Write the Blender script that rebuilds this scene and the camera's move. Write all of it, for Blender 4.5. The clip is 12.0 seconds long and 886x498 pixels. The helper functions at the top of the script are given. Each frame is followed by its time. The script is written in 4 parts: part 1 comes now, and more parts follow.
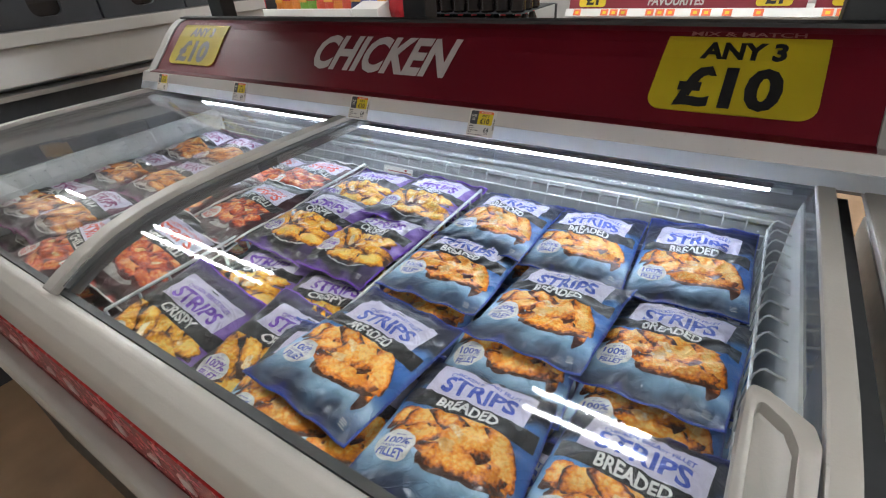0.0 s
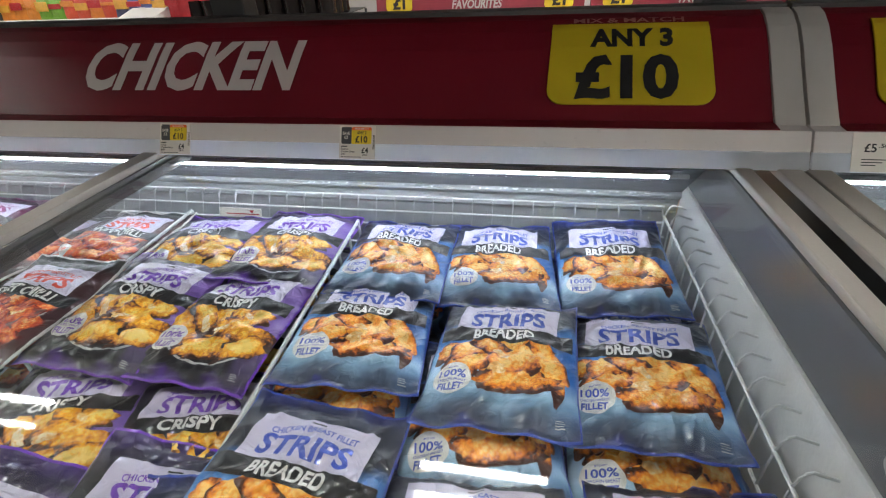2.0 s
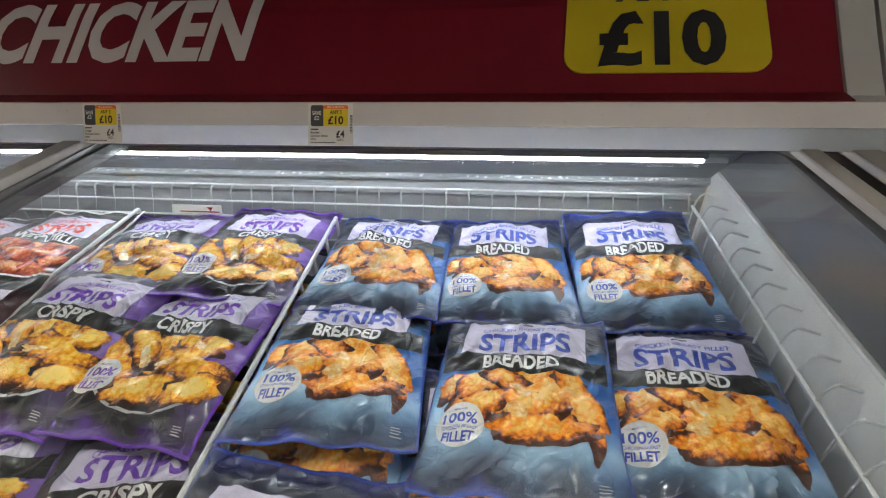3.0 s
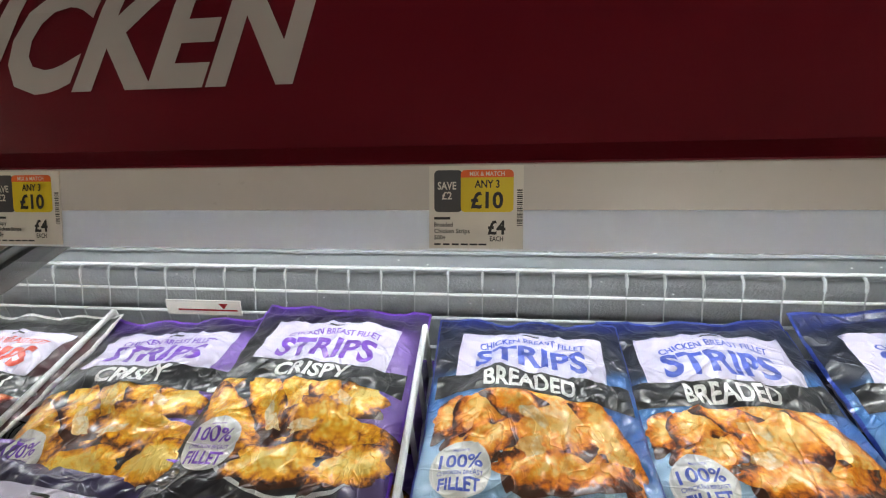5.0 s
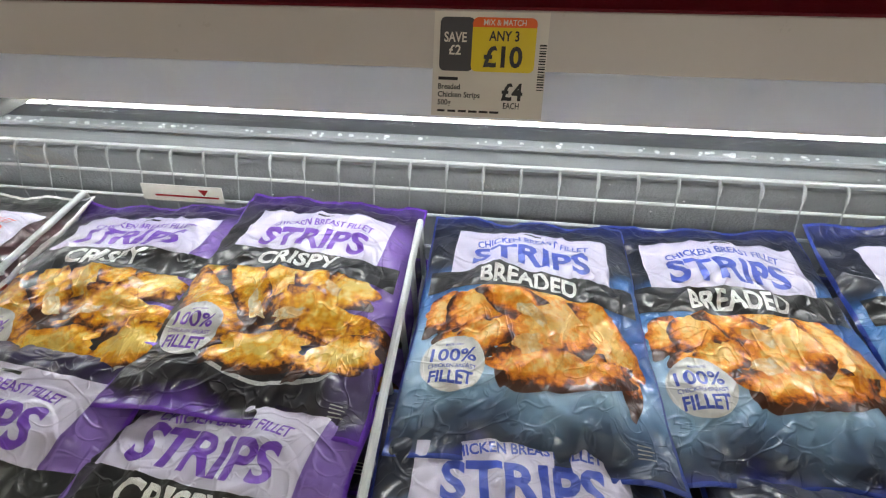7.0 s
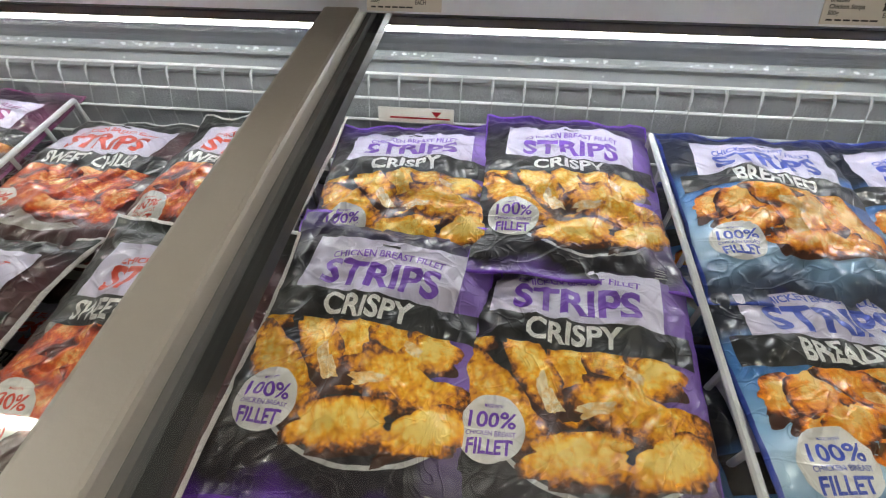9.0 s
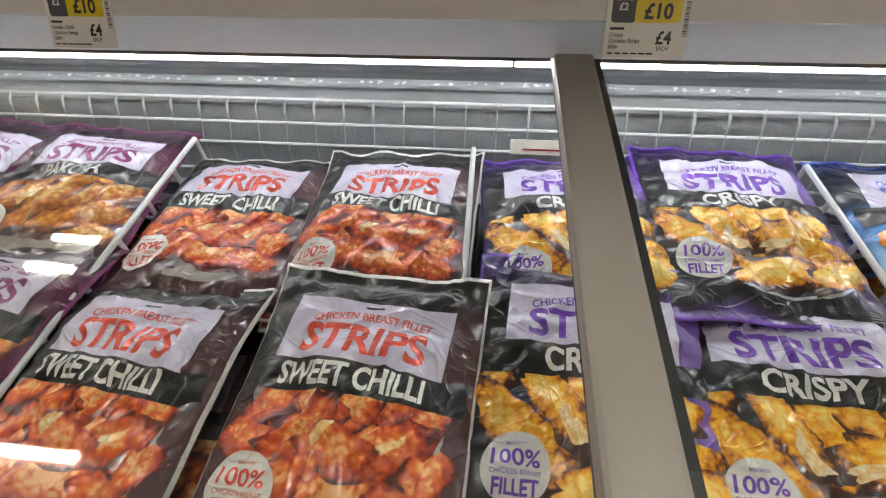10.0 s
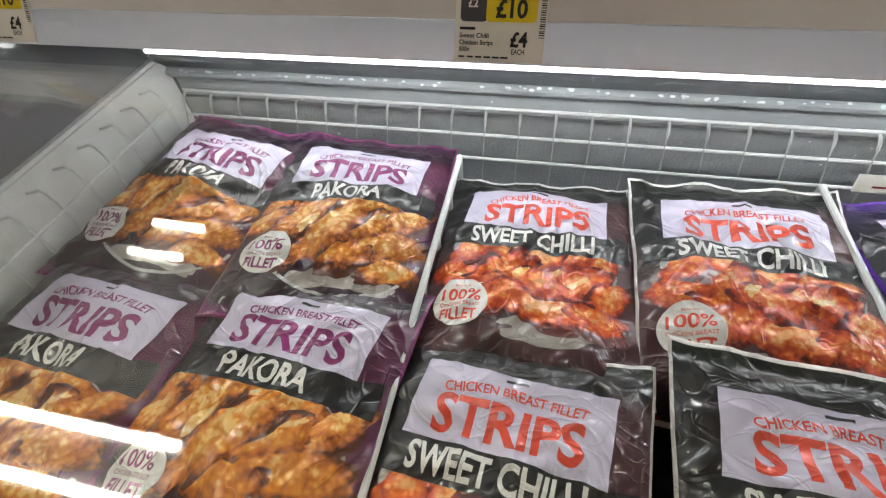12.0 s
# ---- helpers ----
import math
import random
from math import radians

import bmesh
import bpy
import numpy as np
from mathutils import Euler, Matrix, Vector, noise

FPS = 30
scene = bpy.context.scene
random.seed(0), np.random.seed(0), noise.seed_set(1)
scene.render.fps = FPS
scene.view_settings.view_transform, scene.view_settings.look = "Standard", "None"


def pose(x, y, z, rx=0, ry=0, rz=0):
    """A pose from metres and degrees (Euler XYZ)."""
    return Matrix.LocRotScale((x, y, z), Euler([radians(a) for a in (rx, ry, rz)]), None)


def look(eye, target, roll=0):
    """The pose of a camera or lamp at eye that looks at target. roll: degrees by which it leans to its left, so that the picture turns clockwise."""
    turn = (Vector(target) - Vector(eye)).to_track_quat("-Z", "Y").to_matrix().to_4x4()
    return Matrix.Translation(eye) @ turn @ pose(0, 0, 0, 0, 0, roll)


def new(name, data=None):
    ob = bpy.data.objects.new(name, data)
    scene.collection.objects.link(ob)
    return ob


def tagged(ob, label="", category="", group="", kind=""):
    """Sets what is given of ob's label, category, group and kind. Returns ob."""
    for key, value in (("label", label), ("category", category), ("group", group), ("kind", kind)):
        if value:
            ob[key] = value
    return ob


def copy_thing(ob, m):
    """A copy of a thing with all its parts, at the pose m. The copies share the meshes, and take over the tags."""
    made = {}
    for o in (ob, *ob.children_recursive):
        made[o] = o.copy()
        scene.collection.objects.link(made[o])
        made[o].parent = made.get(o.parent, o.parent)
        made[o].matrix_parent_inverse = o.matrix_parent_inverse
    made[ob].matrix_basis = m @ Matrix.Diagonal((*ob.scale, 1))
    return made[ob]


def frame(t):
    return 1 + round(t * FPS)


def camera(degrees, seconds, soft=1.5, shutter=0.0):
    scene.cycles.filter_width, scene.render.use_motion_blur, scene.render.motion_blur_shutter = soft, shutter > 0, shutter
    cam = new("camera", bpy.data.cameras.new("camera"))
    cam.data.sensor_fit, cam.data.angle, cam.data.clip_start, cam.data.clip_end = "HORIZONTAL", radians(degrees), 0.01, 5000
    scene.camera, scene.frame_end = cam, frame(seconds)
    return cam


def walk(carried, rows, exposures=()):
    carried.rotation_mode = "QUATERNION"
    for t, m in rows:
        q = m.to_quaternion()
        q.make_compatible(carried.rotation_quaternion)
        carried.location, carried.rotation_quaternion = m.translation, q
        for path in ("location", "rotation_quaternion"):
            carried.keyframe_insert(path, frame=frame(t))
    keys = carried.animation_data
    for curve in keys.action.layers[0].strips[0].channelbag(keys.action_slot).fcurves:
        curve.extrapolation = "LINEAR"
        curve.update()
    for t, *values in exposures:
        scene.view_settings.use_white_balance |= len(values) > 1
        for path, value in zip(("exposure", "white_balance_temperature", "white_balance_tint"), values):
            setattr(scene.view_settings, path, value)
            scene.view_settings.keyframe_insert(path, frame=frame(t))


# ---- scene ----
cam = camera(87.1, 12.0, soft=1.15)
PATH = [
    (0, (0.106, -0.063, 1.409), (-0.857, 1.321, 0.334), -4.3),
    (0.5, (0.059, -0.035, 1.393), (-0.686, 1.465, 0.299), -3.8),
    (1, (-0.012, -0.004, 1.394), (-0.539, 1.598, 0.319), -3.3),
    (1.5, (-0.047, 0.0, 1.397), (-0.433, 1.649, 0.334), -3.0),
    (2, (-0.088, 0.074, 1.363), (-0.412, 1.725, 0.283), -2.8),
    (2.5, (-0.121, 0.174, 1.341), (-0.397, 1.797, 0.205), -2.5),
    (2.7, (-0.126, 0.191, 1.326), (-0.382, 1.812, 0.184), -2.4),
    (4.3, (-0.232, 0.338, 1.288), (-0.483, 2.004, 0.209), -3.6),
    (4.5, (-0.27, 0.398, 1.28), (-0.516, 2.059, 0.194), -3.7),
    (5, (-0.349, 0.519, 1.246), (-0.605, 2.17, 0.147), -4.3),
    (5.5, (-0.37, 0.552, 1.222), (-0.629, 2.203, 0.124), -4.2),
    (6, (-0.371, 0.553, 1.23), (-0.626, 2.182, 0.099), -4.0),
    (6.5, (-0.362, 0.553, 1.222), (-0.606, 2.087, -0.039), -3.1),
    (6.7, (-0.357, 0.548, 1.202), (-0.589, 2.04, -0.109), -2.2),
    (8.3, (-0.457, 0.464, 1.216), (-0.635, 1.703, -0.344), -1.1),
    (8.5, (-0.499, 0.451, 1.215), (-0.68, 1.708, -0.33), -1.3),
    (8.9, (-0.598, 0.398, 1.229), (-0.783, 1.682, -0.292), -1.7),
    (9, (-0.627, 0.398, 1.233), (-0.827, 1.682, -0.287), -2.1),
    (9.5, (-0.707, 0.4, 1.241), (-0.909, 1.701, -0.264), -2.9),
    (10, (-0.823, 0.415, 1.25), (-1.01, 1.729, -0.246), -2.8),
    (10.5, (-0.929, 0.462, 1.227), (-1.122, 1.772, -0.272), -2.9),
    (11, (-1.001, 0.467, 1.234), (-1.227, 1.773, -0.264), -3.4),
    (11.5, (-1.086, 0.477, 1.229), (-1.375, 1.758, -0.279), -4.4),
    (12, (-1.145, 0.479, 1.231), (-1.506, 1.738, -0.28), -5.5),
]
walk(cam, [(t, look(eye, target, roll)) for t, eye, target, roll in PATH],
     exposures=[(0, 0.14, 5930, 8), (2.5, 0.0, 6250, 8), (4.5, -0.06, 6750, 7), (8.5, -0.22, 6850, 8), (12, -0.22, 6850, 8)])

# ---- world, lights, exposure ----
world = bpy.data.worlds.new("store_world")
scene.world = world
world.use_nodes = True
world.node_tree.nodes["Background"].inputs[0].default_value = (0.8, 0.88, 1.0, 1)
world.node_tree.nodes["Background"].inputs[1].default_value = 0.05
TUBE_POWER = 66.0
LED_POWER = 56.0


# ---- materials ----
def material(name, color, rough=0.5, metal=0.0, vary=0.12, scale=12.0, bump=0.0, bump_scale=80.0, spec=0.5, coat=0.0):
    """A plain surface with stains at a large scale and grain at a small one."""
    m = bpy.data.materials.new(name)
    m.use_nodes = True
    nt = m.node_tree
    b = nt.nodes["Principled BSDF"]
    b.inputs["Roughness"].default_value, b.inputs["Metallic"].default_value = rough, metal
    b.inputs["Specular IOR Level"].default_value = spec
    b.inputs["Coat Weight"].default_value = coat
    tc = nt.nodes.new("ShaderNodeTexCoord")
    big, fine = nt.nodes.new("ShaderNodeTexNoise"), nt.nodes.new("ShaderNodeTexNoise")
    for n, sc in ((big, scale), (fine, bump_scale)):
        n.inputs["Scale"].default_value, n.inputs["Detail"].default_value = sc, 5
        nt.links.new(tc.outputs["Object"], n.inputs["Vector"])
    ramp = nt.nodes.new("ShaderNodeValToRGB")
    ramp.color_ramp.elements[0].position, ramp.color_ramp.elements[1].position = 0.3, 0.7
    ramp.color_ramp.elements[0].color = (*[c * (1 - vary) for c in color], 1)
    ramp.color_ramp.elements[1].color = (*[min(1, c * (1 + vary * 0.5)) for c in color], 1)
    nt.links.new(big.outputs["Fac"], ramp.inputs["Fac"])
    nt.links.new(ramp.outputs["Color"], b.inputs["Base Color"])
    rr = nt.nodes.new("ShaderNodeMapRange")
    rr.inputs["To Min"].default_value, rr.inputs["To Max"].default_value = max(0.02, rough - 0.08), min(1, rough + 0.1)
    nt.links.new(fine.outputs["Fac"], rr.inputs["Value"])
    nt.links.new(rr.outputs["Result"], b.inputs["Roughness"])
    if bump:
        bn = nt.nodes.new("ShaderNodeBump")
        bn.inputs["Strength"].default_value, bn.inputs["Distance"].default_value = bump, 0.004
        nt.links.new(fine.outputs["Fac"], bn.inputs["Height"])
        nt.links.new(bn.outputs["Normal"], b.inputs["Normal"])
    return m


def glow(name, color, strength):
    m = bpy.data.materials.new(name)
    m.use_nodes = True
    b = m.node_tree.nodes["Principled BSDF"]
    b.inputs["Base Color"].default_value = (0.9, 0.9, 0.9, 1)
    b.inputs["Emission Color"].default_value, b.inputs["Emission Strength"].default_value = (*color, 1), strength
    return m


def clear_glass(name, tint=(0.96, 0.98, 0.98), rough=0.01):
    """Thin pane: clear, with gloss that grows at grazing angles, and faint smears."""
    m = bpy.data.materials.new(name)
    m.use_nodes = True
    nt = m.node_tree
    nt.nodes.remove(nt.nodes["Principled BSDF"])
    out = nt.nodes["Material Output"]
    tr, gl, mix = nt.nodes.new("ShaderNodeBsdfTransparent"), nt.nodes.new("ShaderNodeBsdfGlossy"), nt.nodes.new("ShaderNodeMixShader")
    lw, pw, fr = nt.nodes.new("ShaderNodeLayerWeight"), nt.nodes.new("ShaderNodeMath"), nt.nodes.new("ShaderNodeMath")
    lw.inputs["Blend"].default_value = 0.5
    pw.operation, fr.operation = "POWER", "MULTIPLY_ADD"
    pw.inputs[1].default_value, fr.inputs[1].default_value, fr.inputs[2].default_value = 5.0, 0.9, 0.035
    nt.links.new(lw.outputs["Facing"], pw.inputs[0])
    nt.links.new(pw.outputs[0], fr.inputs[0])
    tr.inputs["Color"].default_value = (*tint, 1)
    gl.inputs["Roughness"].default_value = rough
    nt.links.new(fr.outputs[0], mix.inputs[0])
    nt.links.new(tr.outputs[0], mix.inputs[1])
    nt.links.new(gl.outputs[0], mix.inputs[2])
    nt.links.new(mix.outputs[0], out.inputs["Surface"])
    return m


def film_wrinkles(nt, b, strength=0.34):
    """Fine creases of a plastic film, as relief."""
    tc = nt.nodes.new("ShaderNodeTexCoord")
    warp = nt.nodes.new("ShaderNodeTexNoise")
    warp.inputs["Scale"].default_value, warp.inputs["Detail"].default_value = 18, 2
    nt.links.new(tc.outputs["Object"], warp.inputs["Vector"])
    lines = []
    for scale, twist in ((10, 2.0), (27, 1.5)):
        n = nt.nodes.new("ShaderNodeTexNoise")
        n.inputs["Scale"].default_value, n.inputs["Detail"].default_value, n.inputs["Distortion"].default_value = scale, 2, twist
        nt.links.new(tc.outputs["Object"], n.inputs["Vector"])
        off, ab, rg = nt.nodes.new("ShaderNodeMath"), nt.nodes.new("ShaderNodeMath"), nt.nodes.new("ShaderNodeMapRange")
        off.operation, ab.operation, rg.interpolation_type = "SUBTRACT", "ABSOLUTE", "SMOOTHSTEP"
        off.inputs[1].default_value = 0.5
        rg.inputs["From Max"].default_value, rg.inputs["To Min"].default_value, rg.inputs["To Max"].default_value = 0.03, 1.0, 0.0
        nt.links.new(n.outputs["Fac"], off.inputs[0])
        nt.links.new(off.outputs[0], ab.inputs[0])
        nt.links.new(ab.outputs[0], rg.inputs["Value"])
        lines.append(rg.outputs[0])
    add, soft = nt.nodes.new("ShaderNodeMath"), nt.nodes.new("ShaderNodeMath")
    add.operation, soft.operation = "MULTIPLY_ADD", "ADD"
    add.inputs[1].default_value = 0.5
    bend, facet, crush = nt.nodes.new("ShaderNodeVectorMath"), nt.nodes.new("ShaderNodeTexVoronoi"), nt.nodes.new("ShaderNodeMath")
    bend.operation = "MULTIPLY_ADD"
    bend.inputs[1].default_value = (0.07, 0.07, 0.07)
    nt.links.new(warp.outputs["Color"], bend.inputs[0])
    nt.links.new(tc.outputs["Object"], bend.inputs[2])
    facet.inputs["Scale"].default_value = 26
    nt.links.new(bend.outputs[0], facet.inputs["Vector"])
    crush.operation = "MULTIPLY_ADD"
    crush.inputs[1].default_value = 4.5
    nt.links.new(facet.outputs["Distance"], crush.inputs[0])
    nt.links.new(warp.outputs["Fac"], crush.inputs[2])
    nt.links.new(lines[1], add.inputs[0])
    nt.links.new(lines[0], add.inputs[2])
    nt.links.new(add.outputs[0], soft.inputs[0])
    nt.links.new(crush.outputs[0], soft.inputs[1])
    add = soft
    bn = nt.nodes.new("ShaderNodeBump")
    bn.inputs["Strength"].default_value, bn.inputs["Distance"].default_value = strength, 0.004
    nt.links.new(add.outputs[0], bn.inputs["Height"])
    nt.links.new(bn.outputs["Normal"], b.inputs["Normal"])
    nt.links.new(bn.outputs["Normal"], b.inputs["Coat Normal"])


def sheen(b):
    """Plastic film: a hazy body under a clear glossy skin."""
    b.inputs["Roughness"].default_value, b.inputs["Specular IOR Level"].default_value = 0.36, 0.5
    b.inputs["Coat Weight"].default_value, b.inputs["Coat Roughness"].default_value = 0.42, 0.06


def film(name, color, rough=0.27, vary=0.1):
    """Printed plastic film in one colour."""
    m = bpy.data.materials.new(name)
    m.use_nodes = True
    nt = m.node_tree
    b = nt.nodes["Principled BSDF"]
    sheen(b)
    tc, n, mix = nt.nodes.new("ShaderNodeTexCoord"), nt.nodes.new("ShaderNodeTexNoise"), nt.nodes.new("ShaderNodeMix")
    n.inputs["Scale"].default_value = 30
    mix.data_type = "RGBA"
    mix.inputs["A"].default_value = (*[c * (1 - vary) for c in color], 1)
    mix.inputs["B"].default_value = (*color, 1)
    nt.links.new(tc.outputs["Object"], n.inputs["Vector"])
    nt.links.new(n.outputs["Fac"], mix.inputs["Factor"])
    nt.links.new(mix.outputs["Result"], b.inputs["Base Color"])
    film_wrinkles(nt, b)
    return m


def ramp_node(nt, stops, interpolation="LINEAR"):
    r = nt.nodes.new("ShaderNodeValToRGB")
    r.color_ramp.interpolation = interpolation
    e = r.color_ramp.elements
    while len(e) < len(stops):
        e.new(0.5)
    for k, (p, c) in enumerate(stops):
        e[k].position, e[k].color = p, (*c, 1)
    return r


def bag_film(name, upright, strip, edge, strip_top=0.82):
    """The bag's print: colours from its foot to its top, a strip down one side and a coloured edge line, all over the film's own map."""
    m = bpy.data.materials.new(name)
    m.use_nodes = True
    nt = m.node_tree
    b = nt.nodes["Principled BSDF"]
    sheen(b)
    uv, sep = nt.nodes.new("ShaderNodeUVMap"), nt.nodes.new("ShaderNodeSeparateXYZ")
    nt.links.new(uv.outputs[0], sep.inputs[0])
    tc, n = nt.nodes.new("ShaderNodeTexCoord"), nt.nodes.new("ShaderNodeTexNoise")
    n.inputs["Scale"].default_value, n.inputs["Detail"].default_value = 16, 4
    nt.links.new(tc.outputs["Object"], n.inputs["Vector"])

    def math_node(op, a, c):
        k = nt.nodes.new("ShaderNodeMath")
        k.operation = op
        for s, v in ((0, a), (1, c)):
            if isinstance(v, (int, float)):
                k.inputs[s].default_value = v
            else:
                nt.links.new(v, k.inputs[s])
        return k.outputs[0]

    wob = math_node("MULTIPLY", math_node("SUBTRACT", n.outputs["Fac"], 0.5), 0.28)
    up = ramp_node(nt, upright)
    nt.links.new(math_node("ADD", sep.outputs[1], wob), up.inputs["Fac"])
    side = ramp_node(nt, [(0.0, (0, 0, 0)), (0.80, (0, 0, 0)), (0.86, (1, 1, 1))])
    nt.links.new(math_node("ADD", sep.outputs[0], math_node("MULTIPLY", wob, 0.4)), side.inputs["Fac"])
    band = ramp_node(nt, [(0.0, (0, 0, 0)), (0.2, (0.3, 0.3, 0.3)), (0.32, (1, 1, 1)), (strip_top, (1, 1, 1)), (strip_top + 0.08, (0, 0, 0))])
    nt.links.new(sep.outputs[1], band.inputs["Fac"])
    m1 = nt.nodes.new("ShaderNodeMix")
    m1.data_type = "RGBA"
    nt.links.new(math_node("MULTIPLY", side.outputs[0], band.outputs[0]), m1.inputs["Factor"])
    nt.links.new(up.outputs[0], m1.inputs["A"])
    m1.inputs["B"].default_value = (*strip, 1)
    ex = math_node("ABSOLUTE", math_node("SUBTRACT", sep.outputs[0], 0.5), 0)
    ey = math_node("ABSOLUTE", math_node("SUBTRACT", sep.outputs[1], 0.5), 0)
    rim = math_node("GREATER_THAN", math_node("MAXIMUM", ex, math_node("ADD", ey, 0.001)), 0.489)
    m2 = nt.nodes.new("ShaderNodeMix")
    m2.data_type = "RGBA"
    nt.links.new(rim, m2.inputs["Factor"])
    nt.links.new(m1.outputs["Result"], m2.inputs["A"])
    m2.inputs["B"].default_value = (*edge, 1)
    nt.links.new(m2.outputs["Result"], b.inputs["Base Color"])
    film_wrinkles(nt, b)
    return m


def food_print(name, stops):
    """The printed picture of crumbed chicken: browns at the rim of each piece, gold on its crown, crumbs over it."""
    m = bpy.data.materials.new(name)
    m.use_nodes = True
    nt = m.node_tree
    b = nt.nodes["Principled BSDF"]
    sheen(b)
    uv, ln = nt.nodes.new("ShaderNodeUVMap"), nt.nodes.new("ShaderNodeVectorMath")
    ln.operation = "LENGTH"
    nt.links.new(uv.outputs[0], ln.inputs[0])
    tc, n, f = nt.nodes.new("ShaderNodeTexCoord"), nt.nodes.new("ShaderNodeTexNoise"), nt.nodes.new("ShaderNodeTexNoise")
    n.inputs["Scale"].default_value, n.inputs["Detail"].default_value, n.inputs["Roughness"].default_value = 60, 5, 0.6
    n.inputs["Distortion"].default_value = 0.7
    f.inputs["Scale"].default_value, f.inputs["Detail"].default_value, f.inputs["Roughness"].default_value = 300, 4, 0.7
    geo, sep = nt.nodes.new("ShaderNodeNewGeometry"), nt.nodes.new("ShaderNodeSeparateXYZ")
    nt.links.new(uv.outputs[0], sep.inputs[0])
    for k in (n, f):
        nt.links.new(tc.outputs["Object"], k.inputs["Vector"])

    def mul(a, v, c=0.0):
        k = nt.nodes.new("ShaderNodeMath")
        k.operation = "MULTIPLY_ADD"
        nt.links.new(a, k.inputs[0])
        k.inputs[1].default_value = v
        if isinstance(c, (int, float)):
            k.inputs[2].default_value = c
        else:
            nt.links.new(c, k.inputs[2])
        return k.outputs[0]

    rim = nt.nodes.new("ShaderNodeMath")
    rim.operation = "POWER"
    nt.links.new(ln.outputs["Value"], rim.inputs[0])
    rim.inputs[1].default_value = 2.8
    tone = mul(rim.outputs[0], -0.72, -0.09)
    tone = mul(sep.outputs[0], -0.12, tone)
    tone = mul(sep.outputs[1], 0.42, tone)
    tone = mul(n.outputs["Fac"], 1.05, tone)
    tone = mul(f.outputs["Fac"], 1.1, tone)
    tone = mul(geo.outputs["Random Per Island"], 0.3, tone)
    crag = nt.nodes.new("ShaderNodeTexVoronoi")
    crag.inputs["Scale"].default_value = 150
    nt.links.new(tc.outputs["Object"], crag.inputs["Vector"])
    tone = mul(crag.outputs["Distance"], -0.65, tone)
    r = ramp_node(nt, stops)
    nt.links.new(tone, r.inputs["Fac"])
    nt.links.new(r.outputs[0], b.inputs["Base Color"])
    film_wrinkles(nt, b)
    return m


M_GREY = material("grey_plastic", (0.31, 0.29, 0.265), 0.38, vary=0.08, scale=6, bump=0.06, bump_scale=300)
# Lighter copy of grey_plastic; the front light on the rim is in its colour.
M_RIM = material("lit_grey_plastic", (0.4, 0.38, 0.35), 0.34, vary=0.06, scale=5, bump=0.05, bump_scale=300)
M_GASKET = material("dark_gasket", (0.035, 0.036, 0.038), 0.5, vary=0.2)
M_SIDE = material("smoked_edge", (0.13, 0.13, 0.13), 0.2, vary=0.1)
M_LINER = material("freezer_liner", (0.62, 0.66, 0.7), 0.35, vary=0.08, scale=8, bump=0.25, bump_scale=140)
M_LEDGE = material("dull_ledge", (0.33, 0.35, 0.37), 0.45, vary=0.12, scale=20, bump=0.2, bump_scale=160)
# Far darker than the side liner: shade behind the bags is in this colour.
M_ICY = material("shaded_frosted_liner", (0.3, 0.31, 0.33), 0.4, vary=0.16, scale=30, bump=0.7, bump_scale=220)
M_SIDELINER = material("frosted_white_side", (0.76, 0.77, 0.76), 0.35, vary=0.12, scale=25, bump=0.3, bump_scale=180)
M_PANEL = material("grey_back_panel", (0.11, 0.119, 0.14), 0.4, 0.0, vary=0.06, scale=5)
M_WIRE = material("white_coated_wire", (0.66, 0.68, 0.68), 0.35, vary=0.06, scale=20)
# Greyer copy of white_coated_wire, standing in for shade on the back uprights.
M_WIRESHADE = material("shaded_wire", (0.42, 0.43, 0.44), 0.45, vary=0.15, scale=40)
M_MAROON = material("maroon_fascia_print", (0.12, 0.0055, 0.0125), 0.45, vary=0.1, scale=4, bump=0.03, bump_scale=400, spec=0.22)
M_LETTER = material("white_print", (0.46, 0.425, 0.41), 0.45, vary=0.05)
M_RAIL = material("ticket_rail_plastic", (0.56, 0.53, 0.515), 0.3, vary=0.06, scale=5)
M_RAILCLEAR = material("frosted_rail_plastic", (0.82, 0.86, 0.9), 0.25, vary=0.05, scale=5)
lip_nodes = M_RAILCLEAR.node_tree
lip_tr, lip_mix = lip_nodes.nodes.new("ShaderNodeBsdfTranslucent"), lip_nodes.nodes.new("ShaderNodeMixShader")
lip_tr.inputs["Color"].default_value = (0.88, 0.91, 0.95, 1)
lip_mix.inputs[0].default_value = 0.72
lip_nodes.links.new(lip_nodes.nodes["Principled BSDF"].outputs[0], lip_mix.inputs[1])
lip_nodes.links.new(lip_tr.outputs[0], lip_mix.inputs[2])
lip_nodes.links.new(lip_mix.outputs[0], lip_nodes.nodes["Material Output"].inputs["Surface"])
M_CAP = material("white_end_cap", (0.42, 0.405, 0.385), 0.4, vary=0.08, scale=8)
M_DIM = material("faded_red_print", (0.3, 0.12, 0.12), 0.5, vary=0.1)
M_SHEEN = material("glossy_grey_side", (0.17, 0.175, 0.18), 0.12, vary=0.08, scale=6)
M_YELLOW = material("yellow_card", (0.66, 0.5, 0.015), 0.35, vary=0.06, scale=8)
# Same yellow, darkened to carry the shade over the header's promo cards.
M_CARD = material("shaded_yellow_card", (0.42, 0.325, 0.012), 0.5, vary=0.08, scale=8, spec=0.2)
M_BLACK = material("black_print", (0.012, 0.012, 0.014), 0.4, vary=0.2)
M_CHAR = material("charcoal_print", (0.05, 0.05, 0.06), 0.4, vary=0.1)
M_ORANGE = material("orange_print", (0.75, 0.12, 0.02), 0.4, vary=0.05)
